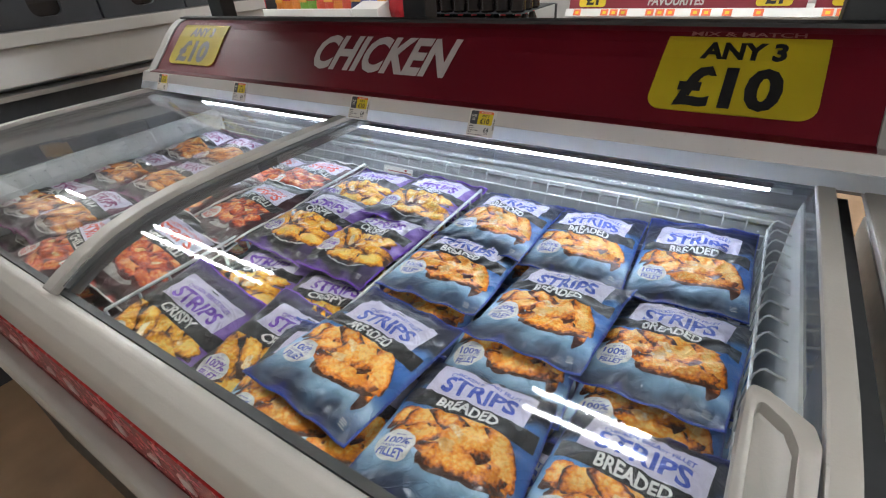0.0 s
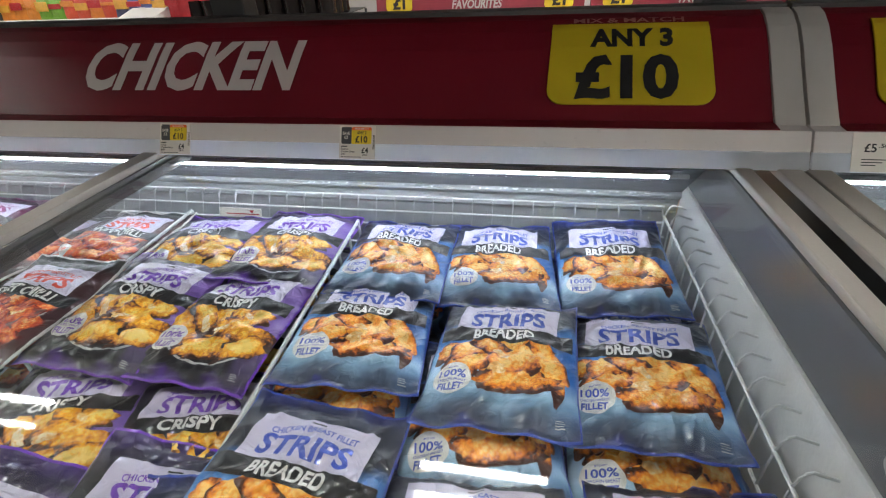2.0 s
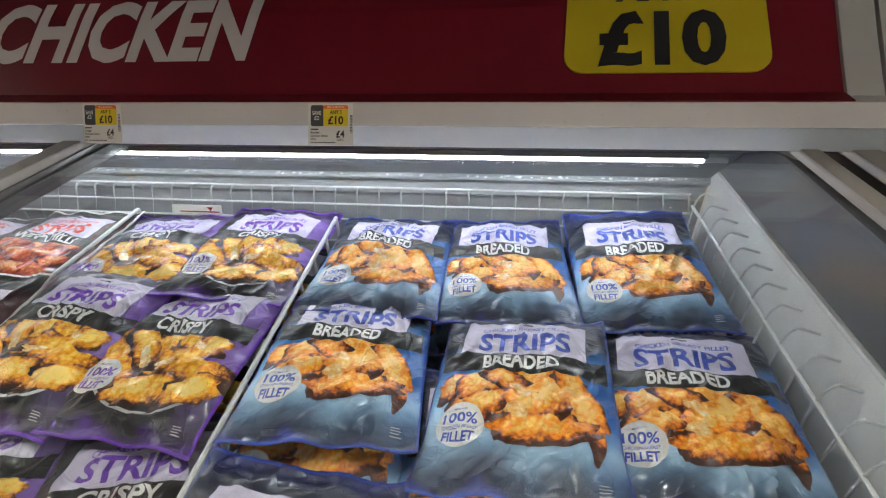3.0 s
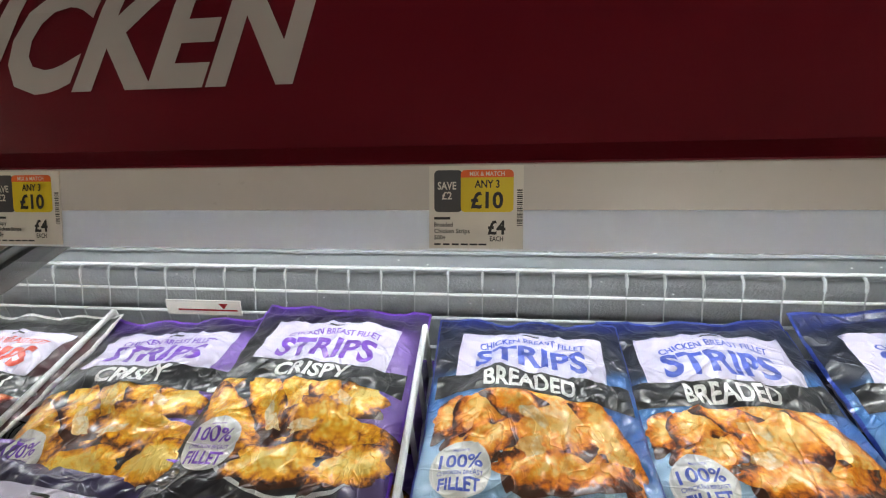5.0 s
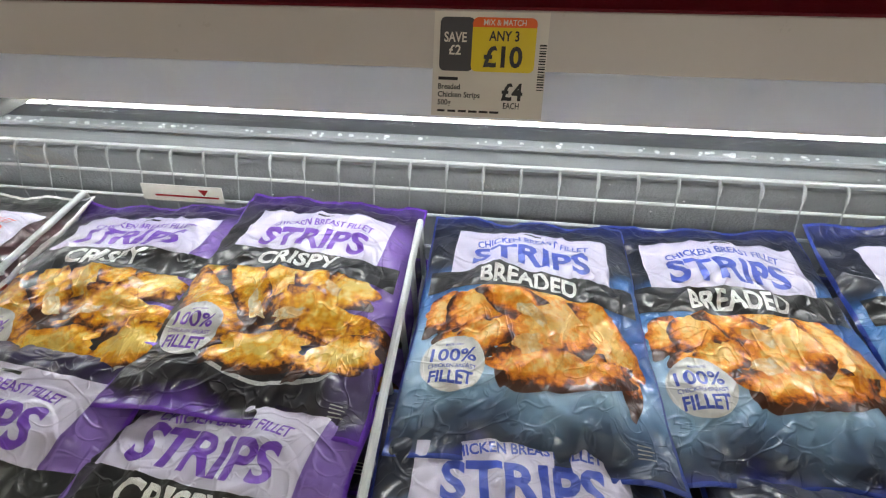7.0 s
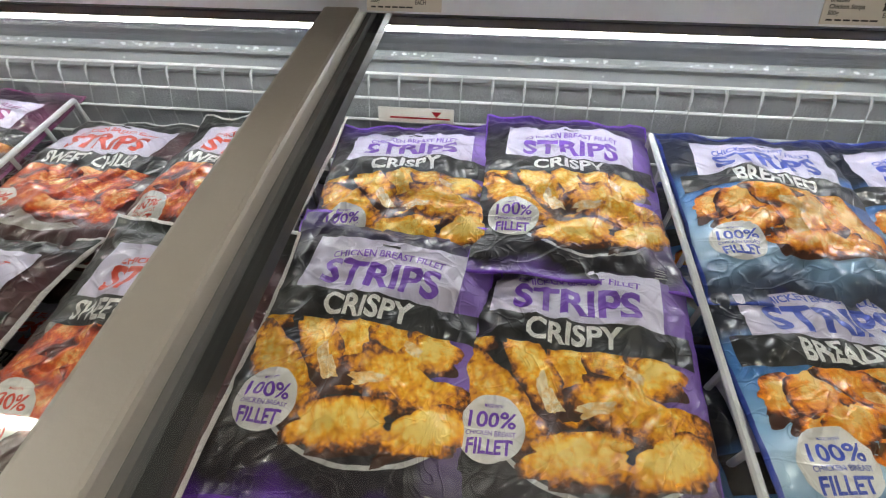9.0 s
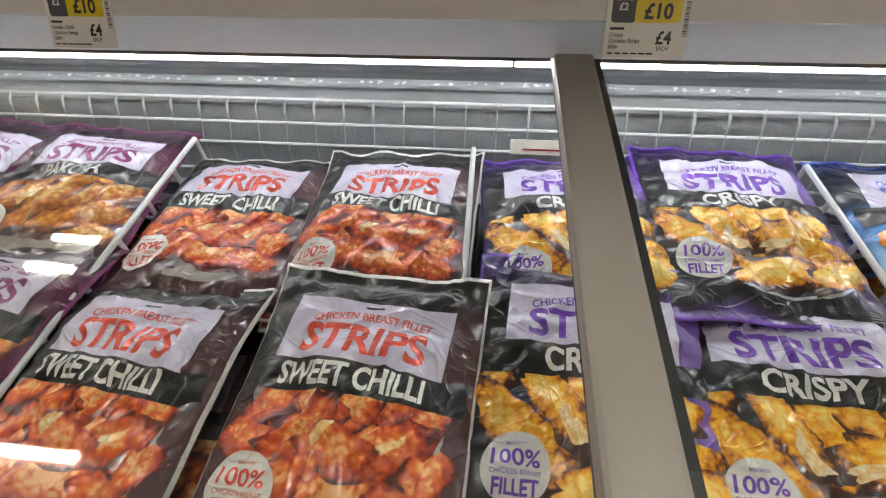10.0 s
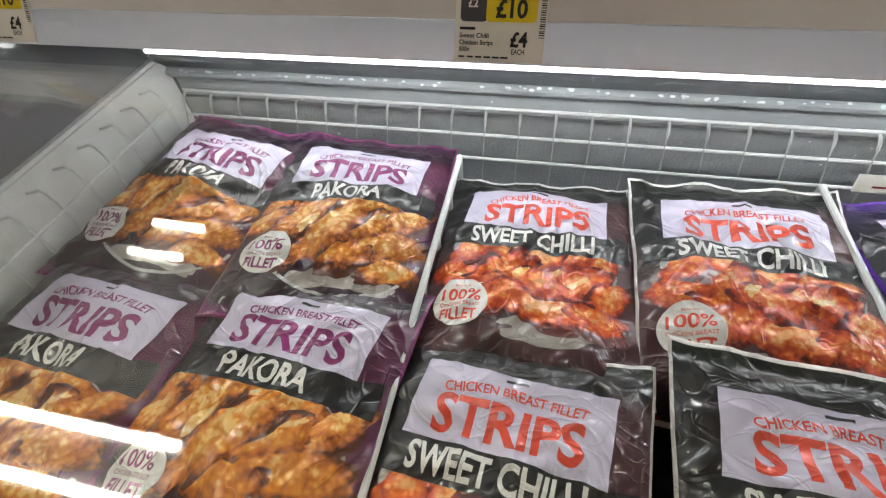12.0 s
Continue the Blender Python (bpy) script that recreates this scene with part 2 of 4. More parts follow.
M_TICKET = material("ticket_card", (0.68, 0.65, 0.6), 0.4, vary=0.05, scale=20)
M_RED = material("red_panel", (0.35, 0.02, 0.025), 0.25, vary=0.1, scale=5)
M_DARK = material("dark_plinth", (0.03, 0.028, 0.028), 0.5, vary=0.2)
M_FLOOR = material("floor_vinyl", (0.34, 0.22, 0.13), 0.35, vary=0.25, scale=5, bump=0.05)
M_WALL = material("store_wall", (0.55, 0.55, 0.54), 0.7, vary=0.06, scale=2)
M_CEIL = material("ceiling_board", (0.6, 0.6, 0.6), 0.8, vary=0.05, scale=3)
M_POST = material("black_post", (0.012, 0.013, 0.015), 0.45, vary=0.2)
M_WHITE = material("white_shelf_metal", (0.7, 0.7, 0.68), 0.35, vary=0.06, scale=5)
M_CRATE = material("dark_crate_plastic", (0.035, 0.037, 0.042), 0.45, vary=0.2, scale=10, bump=0.05)
M_FROST = material("frost", (0.85, 0.88, 0.9), 0.35, vary=0.05)
M_TUBE = glow("light_tube", (1.0, 0.95, 0.87), TUBE_POWER)
M_LED = glow("led_tube", (0.95, 0.96, 1.0), LED_POWER)
M_GLASS = clear_glass("lid_glass")


# ---- mesh helpers ----
def part(name, bm, mat, parent=None, label="", smooth=False):
    me = bpy.data.meshes.new(name)
    bm.normal_update()
    bm.to_mesh(me)
    bm.free()
    return part_mesh(name, me, mat, parent, label, smooth)


def part_mesh(name, me, mat, parent=None, label="", smooth=False):
    if mat and not me.materials:
        me.materials.append(mat)
    if smooth:
        me.shade_smooth()
        me.set_sharp_from_angle(angle=radians(32))
    ob = new(name, me)
    if parent:
        ob.parent = parent
    if label:
        ob["label"] = label
    return ob


def thing(name, label, category, group="", kind="", at=None):
    ob = new(name)
    ob.empty_display_size = 0.05
    if at is not None:
        ob.matrix_basis = at
    return tagged(ob, label, category, group, kind)


def box(x0, x1, y0, y1, z0, z1, bevel=0.0, bm=None):
    bm = bm or bmesh.new()
    r = bmesh.ops.create_cube(bm, size=1.0)
    for v in r["verts"]:
        v.co = Vector(((x0 + x1) / 2 + v.co.x * (x1 - x0), (y0 + y1) / 2 + v.co.y * (y1 - y0), (z0 + z1) / 2 + v.co.z * (z1 - z0)))
    if bevel:
        es = list({e for v in r["verts"] for e in v.link_edges})
        bmesh.ops.bevel(bm, geom=es, offset=bevel, segments=2, affect="EDGES", profile=0.6)
    return bm


def prism(profile, x0, x1, bevel=0.0):
    """A closed outline in y and z, drawn out along x."""
    bm = bmesh.new()
    a = [bm.verts.new((x0, y, z)) for y, z in profile]
    f = bm.faces.new(a)
    r = bmesh.ops.extrude_face_region(bm, geom=[f])
    for v in r["geom"]:
        if isinstance(v, bmesh.types.BMVert):
            v.co.x = x1
    bmesh.ops.recalc_face_normals(bm, faces=bm.faces)
    if bevel:
        bmesh.ops.bevel(bm, geom=list(bm.edges), offset=bevel, segments=2, affect="EDGES", profile=0.6)
    return bm


def thick(path, t):
    """A closed outline of thickness t below an open path in y and z."""
    off = []
    for k, (y, z) in enumerate(path):
        a, b = Vector(path[max(0, k - 1)]), Vector(path[min(len(path) - 1, k + 1)])
        d = (b - a).normalized()
        n = Vector((d.y, -d.x))
        off.append((y + n.x * t, z + n.y * t))
    return list(path) + off[::-1]


def tube(points, r, sides=6, bm=None):
    """A round wire along points."""
    bm = bm or bmesh.new()
    pts = [Vector(p) for p in points]
    rings = []
    for k, p in enumerate(pts):
        d = (pts[min(len(pts) - 1, k + 1)] - pts[max(0, k - 1)]).normalized()
        a = d.cross(Vector((0.31, 0.17, 0.93))).normalized()
        if a.length < 0.1:
            a = d.cross(Vector((1, 0, 0))).normalized()
        b = d.cross(a)
        rings.append([bm.verts.new(p + (a * math.cos(2 * math.pi * s / sides) + b * math.sin(2 * math.pi * s / sides)) * r) for s in range(sides)])
    for q, w in zip(rings, rings[1:]):
        for s in range(sides):
            bm.faces.new((q[s], q[(s + 1) % sides], w[(s + 1) % sides], w[s]))
    bm.faces.new(rings[0][::-1])
    bm.faces.new(rings[-1])
    return bm


TEXTS = {}


def text_flat(s, height, width=0.0, bold=0.0, shear=0.0):
    """The built-in font's letters as flat corners and faces, centred, with capitals of that height, squeezed to that width."""
    key = (s, bold, shear)
    if key not in TEXTS:
        cu = bpy.data.curves.new("letters", "FONT")
        cu.body, cu.offset, cu.shear, cu.resolution_u = s, bold, shear, 3
        ob = bpy.data.objects.new("letters", cu)
        me = bpy.data.meshes.new_from_object(ob)
        v = np.array([p.co[:2] for p in me.vertices])
        f = [tuple(p.vertices) for p in me.polygons]
        bpy.data.objects.remove(ob)
        bpy.data.curves.remove(cu)
        bpy.data.meshes.remove(me)
        TEXTS[key] = v, f
    v, f = TEXTS[key]
    lo, hi = v.min(0), v.max(0)
    k = height / 0.73
    kx = width / (hi[0] - lo[0]) if width else k
    return np.column_stack(((v[:, 0] - (lo[0] + hi[0]) / 2) * kx, (v[:, 1] - 0.365) * k)), f


def shifted(flat, x, y, turn=0.0):
    v, f = flat
    c, s = math.cos(radians(turn)), math.sin(radians(turn))
    return np.column_stack((x + v[:, 0] * c - v[:, 1] * s, y + v[:, 0] * s + v[:, 1] * c)), f


def arched(flat, r):
    """Bends flat letters over an arc of radius r."""
    v, f = flat
    a = v[:, 0] / r
    return np.column_stack(((r + v[:, 1]) * np.sin(a), (r + v[:, 1]) * np.cos(a) - r)), f


def joined(*flats):
    vs, fs, n = [], [], 0
    for v, f in flats:
        vs.append(v)
        fs += [tuple(i + n for i in q) for q in f]
        n += len(v)
    return np.vstack(vs), fs


def rect(x0, x1, y0, y1):
    return np.array([(x0, y0), (x1, y0), (x1, y1), (x0, y1)], float), [(0, 1, 2, 3)]


def round_rect(x0, x1, y0, y1, r, corners="abcd", n=5):
    pts = []
    for k, (cx, cy, a0) in enumerate(((x0 + r, y0 + r, 180), (x1 - r, y0 + r, 270), (x1 - r, y1 - r, 0), (x0 + r, y1 - r, 90))):
        if "abcd"[k] in corners:
            pts += [(cx + r * math.cos(radians(a0 + 90 * i / n)), cy + r * math.sin(radians(a0 + 90 * i / n))) for i in range(n + 1)]
        else:
            pts.append(((x0, y0), (x1, y0), (x1, y1), (x0, y1))[k])
    return np.array(pts), [tuple(range(len(pts)))]


def disc(x, y, r, n=28):
    return np.array([(x + r * math.cos(2 * math.pi * k / n), y + r * math.sin(2 * math.pi * k / n)) for k in range(n)]), [tuple(range(n))]


def cut_up(flat, xs=(), ys=(), slants=()):
    """Cuts flat faces along upright, level and slanting lines (offset, rise), so that they can follow a curved surface."""
    v, f = flat
    bm = bmesh.new()
    vs = [bm.verts.new((*p, 0)) for p in v]
    for q in f:
        try:
            bm.faces.new([vs[i] for i in q])
        except ValueError:
            pass
    lo, hi = v.min(0), v.max(0)
    for vals, axis in ((xs, 0), (ys, 1)):
        for c in vals:
            if lo[axis] < c < hi[axis]:
                co, no = [0, 0, 0], [0, 0, 0]
                co[axis], no[axis] = c, 1
                bmesh.ops.bisect_plane(bm, geom=bm.verts[:] + bm.edges[:] + bm.faces[:], dist=1e-6, plane_co=co, plane_no=no)
    for y0, rise in slants:
        d = v[:, 1] - y0 - rise * v[:, 0]
        if d.min() < 0 < d.max():
            bmesh.ops.bisect_plane(bm, geom=bm.verts[:] + bm.edges[:] + bm.faces[:], dist=1e-6, plane_co=(0, y0, 0), plane_no=Vector((-rise, 1, 0)).normalized())
    bm.verts.index_update()
    out = np.array([p.co[:2] for p in bm.verts]), [tuple(p.index for p in q.verts) for q in bm.faces]
    bm.free()
    return out


def mesh_of(name, verts, faces, uvs=None):
    me = bpy.data.meshes.new(name)
    me.from_pydata([tuple(p) for p in verts], [], faces)
    if uvs is not None:
        layer = me.uv_layers.new(name="map")
        idx = np.empty(len(me.loops), int)
        me.loops.foreach_get("vertex_index", idx)
        layer.data.foreach_set("uv", np.asarray(uvs, float)[idx].ravel())
    me.update()
    return me


def plane_print(name, flat, m, mat, parent, lift=0.0006, label=""):
    """Flat print laid on a plane: m takes the print's x and y to the world (or the parent's space)."""
    v, f = flat
    pts = [m @ Vector((p[0], p[1], lift)) for p in v]
    return part_mesh(name, mesh_of(name, pts, f), mat, parent, label)


# ---- the store's shell ----
def shell():
    X0, X1, Y0, Y1, Z1 = -9.0, 7.0, -5.0, 8.0, 3.15
    tagged(part("floor", box(X0, X1, Y0, Y1, -0.1, 0.0), M_FLOOR), "brown wood-look vinyl shop floor", "floor", kind="structure")
    tagged(part("ceiling", box(X0, X1, Y0, Y1, Z1, Z1 + 0.1), M_CEIL), "white ceiling over the shop", "ceiling", kind="structure")
    for n, b in (("wall_north", (X0, X1, Y1, Y1 + 0.1)), ("wall_south", (X0, X1, Y0 - 0.1, Y0)), ("wall_west", (X0 - 0.1, X0, Y0, Y1)), ("wall_east", (X1, X1 + 0.1, Y0, Y1))):
        tagged(part(n, box(*b, 0, Z1), M_WALL), "plain light grey shop wall", "wall", kind="structure")


def ceiling_lights():
    spots = [(-3.4, 0.74, 1.62), (-0.2, 0.62, 0.62), (2.6, 0.74, 1.6), (1.3, -3.2, 1.6),
             (-3.45, 2.08, 0.4), (-0.3, 3.4, 1.6), (2.6, 3.4, 1.6), (-6.4, 0.74, 1.6)]
    for x, y, n in spots:
        t = thing("ceiling_light", "twin-tube white ceiling batten light, lit", "ceiling light", "ceiling lights")
        part("housing", box(x - n / 2, x + n / 2, y - 0.18, y + 0.18, 3.05, 3.149, 0.01), M_WHITE, t)
        for dy in (-0.13, 0.13):
            part("tube", tube([(x - n / 2 + 0.02, y + dy, 3.015), (x + n / 2 - 0.02, y + dy, 3.015)], 0.028, 10), M_TUBE, t, "glowing white tube", True)


shell()
ceiling_lights()

# ---- the chest freezer ----
XL, XR = -1.69, 0.238
# the lid's line from back to front, in y and z
LID = [(0.86, 1.056), (0.6, 1.058), (0.42, 1.058), (0.33, 1.055), (0.26, 1.047), (0.20, 1.034), (0.15, 1.016), (0.11, 0.996), (0.085, 0.982)]
FASCIA = [(0.832, 1.119), (0.855, 1.1405), (0.88, 1.165), (0.905, 1.190), (0.93, 1.215), (0.957, 1.238), (0.982, 1.253), (1.005, 1.260)]


def chest_freezer(x0, x1, bars):
    """The cabinet between the inner faces x0 and x1."""
    t = thing("chest_freezer", "grey island chest freezer, red front, white liner, well stocked", "freezer", "island freezers")
    rim = [(0.094, 0.955), (0.09, 0.985), (0.076, 0.983), (0.06, 0.971), (0.046, 0.951), (0.037, 0.926), (0.033, 0.905), (0.042, 0.897), (0.06, 0.9), (0.09, 0.92)]
    part("front_rim", prism(rim, x0 - 0.028, x1 + 0.028, 0.003), M_RIM, t, "smooth grey plastic rim", True)
    part("rim_gasket", prism([(0.101, 0.97), (0.101, 0.9885), (0.0905, 0.9875), (0.0945, 0.97)], x0, x1), M_GASKET, t)
    part("front_panel", box(x0 - 0.028, x1 + 0.028, 0.031, 0.07, 0.64, 0.9), M_RED, t, "glossy red front panel")
    part("bumper", prism([(0.03, 0.795), (0.012, 0.793), (-0.001, 0.785), (-0.006, 0.772), (-0.006, 0.755), (-0.001, 0.742), (0.012, 0.734), (0.03, 0.732)], x0 - 0.03, x1 + 0.03, 0.002), M_GREY, t, "rounded beige-grey bumper rail", True)
    part("bumper", tube([(x0 - 0.03, 0.024, 0.635), (x1 + 0.03, 0.024, 0.635)], 0.013, 10), M_GREY, t, "thin grey trim", True)
    for k in range(16):
        xa = x0 + 0.55 + k * 0.055 + 0.02 * (k % 3)
        part("lettering", box(xa, xa + 0.018 + 0.012 * (k % 2), 0.0285, 0.0305, 0.833, 0.836 + 0.012 * ((k + 1) % 3)), M_LETTER, t, "small white print on the red front")
    part("plinth", box(x0, x1, 0.04, 0.07, 0.0, 0.6), M_DARK, t)
    part("front_liner", box(x0, x1, 0.072, 0.096, 0.6, 0.9), M_LINER, t)
    part("back_liner", box(x0, x1, 1.024, 1.06, 0.6, 0.868), M_ICY, t, "frosted dimpled grey back wall, with the shade behind the bags in its colour")
    part("back_ledge", prism([(1.028, 0.87), (1.028, 0.897), (1.019, 0.903), (1.013, 0.909), (1.013, 0.9135), (1.02, 0.9165), (1.06, 0.9165), (1.06, 0.87)], x0, x1), M_LEDGE, t, "rounded pale ledge", True)
    part("back_panel", prism([(1.021, 0.918), (0.938, 1.0), (0.938, 1.012), (1.06, 1.012), (1.06, 0.918)], x0, x1), M_PANEL, t, "grey sloping panel below the light")
    part("liner_floor", box(x0, x1, 0.096, 1.024, 0.58, 0.6), M_LINER, t)
    for xa, xb, xi in ((x0 - 0.02, x0, x0), (x1, x1 + 0.02, x1)):
        part("side_liner", box(xa, xb, 0.1, 1.024, 0.58, 0.93, 0.004), M_SIDELINER, t, "frosted white side wall", True)
        s = 1 if xi == x1 else -1
        part("side_trim", box(min(xi, xi + s * 0.012), max(xi, xi + s * 0.012), 0.13, 1.02, 0.931, 0.936), M_SIDELINER, t, "thin pale edge")
        inner = [(0.14, 0.938), (0.14, 0.98), (0.2, 1.01), (0.3, 1.035), (0.84, 1.038), (1.02, 1.0), (1.024, 0.938)]
        part("side_window", prism(inner, xi + s * 0.004, xi + s * 0.009), M_SHEEN, t, "glossy grey inner side")
        path = [(y, z + 0.004) for y, z in LID]
        for a, b in bars:
            part("end_frame", prism(thick(path, 0.012), *sorted((xi + s * a, xi + s * b)), 0.003), M_GREY, t, "grey end frame")
    return t


freezer = chest_freezer(XL, XR, ((-0.018, 0.006),))
neighbour = chest_freezer(0.36, 2.28, ((0.01, 0.045), (0.049, 0.083)))
tagged(part("joint_strip", box(0.2445, 0.2765, 0.125, 0.86, 0.9, 1.025), M_GASKET), "black joint strip between two freezers", "trim", kind="structure")


def pane(name, x0, x1, z):
    path = [(y, h + z) for y, h in LID]
    ring = thick(path, 0.004)
    n = len(path)
    verts = [(x, *p) for p in ring for x in (x0, x1)]
    faces = [(2 * k, 2 * k + 1, 2 * k + 3, 2 * k + 2) for k in range(2 * n - 1) if k != n - 1]
    ob = part_mesh(name, mesh_of(name, verts, faces), M_GLASS, None, "clear curved glass", True)
    ob.visible_shadow = False
    return ob


def lid(x0, x1, name_label, bar_at, handle_at=None):
    t = thing("sliding_lid", name_label, "freezer lid", "freezer lids")
    p = pane("pane", x0, x1, 0.0)
    p.parent = t
    if bar_at is not None:
        a, b = bar_at
        path = [(y, z + 0.003) for y, z in LID]
        part("frame_bar", prism(thick(path, 0.014), a, b, 0.003), M_GREY, t, "grey lid frame bar", False)
        part("gasket", prism(thick([(y, z - 0.012) for y, z in LID], 0.01), a + 0.004, b + 0.012), M_GASKET, t, "black seal")
        part("bar_side", prism(thick([(y, z - 0.023) for y, z in LID[:-1]], 0.028), a + 0.006, b + 0.004), M_SIDE, t)
    if handle_at:
        handle(t, *handle_at)
    return t


def handle(t, x, y):
    """A moulded grip: a rounded plate with a dished hollow and a raised outer lip."""
    bm = bmesh.new()
    outer = [(-0.03, -0.13), (0.032, -0.13), (0.036, 0.0), (0.03, 0.018), (-0.01, 0.04), (-0.026, 0.042), (-0.03, 0.03)]
    inner = [(-0.018, -0.12), (0.014, -0.12), (0.016, -0.01), (0.008, 0.008), (-0.014, 0.022), (-0.018, 0.02), (-0.02, 0.01)]
    rings = []
    for ring, z in ((outer, -0.006), (outer, 0.013), (inner, 0.016), (inner, 0.002)):
        rings.append([bm.verts.new((px, py, z)) for px, py in ring])
    for q, w in zip(rings, rings[1:]):
        for k in range(len(outer)):
            bm.faces.new((q[k], q[(k + 1) % 7], w[(k + 1) % 7], w[k]))
    bm.faces.new(rings[-1])
    bm.faces.new(rings[0][::-1])
    bmesh.ops.recalc_face_normals(bm, faces=bm.faces)
    bmesh.ops.bevel(bm, geom=list(bm.edges), offset=0.004, segments=2, affect="EDGES", profile=0.6)
    for v in bm.verts:
        yy = y + v.co.y
        drop = np.interp(yy, [p[0] for p in LID[::-1]], [p[1] for p in LID[::-1]])
        v.co = Vector((x + v.co.x * 0.84, yy, v.co.z + drop + 0.006))
    part("handle", bm, M_GREY, t, "moulded grey plastic grip", True)


lid(XL - 0.02, -0.765, "closed curved glass freezer lid in a grey frame", (-0.779, -0.748))
lid(-0.75, XR + 0.005, "closed curved glass freezer lid with a grey moulded handle", None, (0.188, 0.27))


lid(0.355, 2.3, "closed curved glass lid of the neighbouring freezer", None)


def led(x0, x1, cap=0.036):
    t = thing("led_strip", "lit white LED strip under the freezer canopy", "strip light", "freezer strip lights")
    part("housing", box(x0 - 0.004, x1 + 0.004, 0.908, 0.936, 1.003, 1.0135, 0.002), M_SIDE, t)
    part("diffuser", tube([(x0, 0.918, 0.9975), (x1, 0.918, 0.9975)], 0.0042, 10), M_LED, t, "glowing white tube", True)
    for a, b in ((x0 - 0.004, x0 - 0.0005), (x1 + 0.0005, x1 + cap)):
        part("end_cap", tube([(a, 0.918, 0.9975), (b, 0.918, 0.9975)], 0.0044, 10), M_LINER, t, "pale plastic end cap", True)


led(-1.6, -0.807, 0.003)
led(-0.803, 0.172)
led(0.42, 2.2)


# ---- header fascia with ticket rail ----
SEG = [0.0]
for (a, b), (c, d) in zip(FASCIA, FASCIA[1:]):
    SEG.append(SEG[-1] + math.hypot(c - a, d - b))


def on_fascia(x, s, lift):
    k = min(len(SEG) - 2, max(0, int(np.searchsorted(SEG, s)) - 1))
    (a, b), (c, d) = FASCIA[k], FASCIA[k + 1]
    f = (s - SEG[k]) / (SEG[k + 1] - SEG[k])
    n = Vector((0, -(d - b), c - a)).normalized()
    return Vector((x, a + (c - a) * f, b + (d - b) * f)) + n * lift


def fascia_print(name, flat, mat, parent, lift, label=""):
    v, f = cut_up(flat, ys=SEG[1:-1])
    return part_mesh(name, mesh_of(name, [on_fascia(p[0], p[1], lift) for p in v], f), mat, parent, label)


def header(x0, x1, cap0, cap1):
    t = thing("header_fascia", "dark maroon sloping header board with a white ticket rail", "header board", "freezer header boards")
    part("board", prism(thick(FASCIA, 0.02), x0, x1), M_MAROON, t, "maroon printed board")
    part("board_foot", prism([(0.8112, 1.1222), (0.8345, 1.1248), (0.8345, 1.1225), (0.8112, 1.1195)], x0, x1), M_MAROON, t, "maroon lower edge of the board")
    part("top_trim", prism([(1.003, 1.252), (1.003, 1.267), (1.03, 1.269), (1.04, 1.258), (1.04, 1.245)], x0 - 0.04, x1 + 0.04, 0.002), M_DARK, t, "dark metal top edge")
    part("rail", prism([(0.8095, 1.1205), (0.834, 1.123), (0.834, 1.116), (0.815, 1.1), (0.8, 1.094), (0.7945, 1.094)], x0 - 0.042, x1 + 0.042, 0.0008), M_RAIL, t, "off-white ticket rail")
    part("rail_lip", prism([(0.7945, 1.0935), (0.8, 1.0935), (0.789, 1.071), (0.7805, 1.0705)], x0 - 0.042, x1 + 0.042, 0.0008), M_RAILCLEAR, t, "translucent lower lip of the rail")
    part("canopy", prism([(0.8, 1.096), (0.834, 1.112), (0.93, 1.2), (1.0, 1.235), (1.06, 1.235), (1.06, 1.014), (0.908, 1.014), (0.868, 1.04), (0.868, 1.066), (0.834, 1.09)], x0 - 0.03, x1 + 0.03), M_PANEL, t, "grey canopy underside")
    for a, b in (cap0, cap1):
        part("end_cap", prism(thick([(y - 0.004, z + 0.003) for y, z in FASCIA], 0.06), a, b, 0.003), M_CAP, t, "white end cap", True)
    return t


head_main = header(-1.684, 0.277, (-1.725, -1.684), (0.277, 0.3195))
head_next = header(0.364, 2.3, (0.3235, 0.364), (2.3, 2.34))

word = text_flat("CHICKEN", 0.099, 0.452, 0.038, 0.22)
fascia_print("lettering", shifted(word, -0.721, 0.115), M_LETTER, head_main, 0.001, "large white slanted lettering")


def promo_sign(x, w, full=True):
    t = thing("promo_sign", "yellow price promotion card with black lettering, clipped to the header", "price sign", "promotion cards")
    top, bot = 0.184, 0.034
    pts, f = round_rect(-w / 2, w / 2, bot, top, 0.026, "ab")
    pts = np.column_stack((x + pts[:, 0] * (1 - 0.05 * (pts[:, 1] - bot) / (top - bot)), pts[:, 1]))
    v, f = cut_up((pts, f), ys=SEG[1:-1])
    n = len(v)
    low, up = [on_fascia(p[0], p[1], 0.002) for p in v], [on_fascia(p[0], p[1], 0.0045) for p in v]
    faces = [q for q in [tuple(i + n for i in q) for q in f]] + [q[::-1] for q in f]
    count = {}
    for q in f:
        for a, b in zip(q, q[1:] + q[:1]):
            count[frozenset((a, b))] = count.get(frozenset((a, b)), []) + [(a, b)]
    faces += [(a, b, b + n, a + n) for e in count.values() if len(e) == 1 for a, b in e]
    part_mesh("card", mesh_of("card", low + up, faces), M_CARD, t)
    fascia_print("lettering", shifted(text_flat("£10", 0.074, w * 0.62, 0.042), x - w * 0.02, 0.085), M_BLACK, t, 0.0055, "black price lettering")
    fascia_print("lettering", shifted(text_flat("ANY 3", 0.033, w * 0.5, 0.045), x + w * 0.01, 0.155), M_BLACK, t, 0.0055, "black lettering")
    fascia_print("lettering", shifted(text_flat("MIX & MATCH", 0.011, w * 0.68, 0.02), x, 0.196), M_DIM, t, 0.0016, "small pale lettering above the card")
    return t


promo_sign(0.069, 0.258)
promo_sign(-1.505, 0.256)
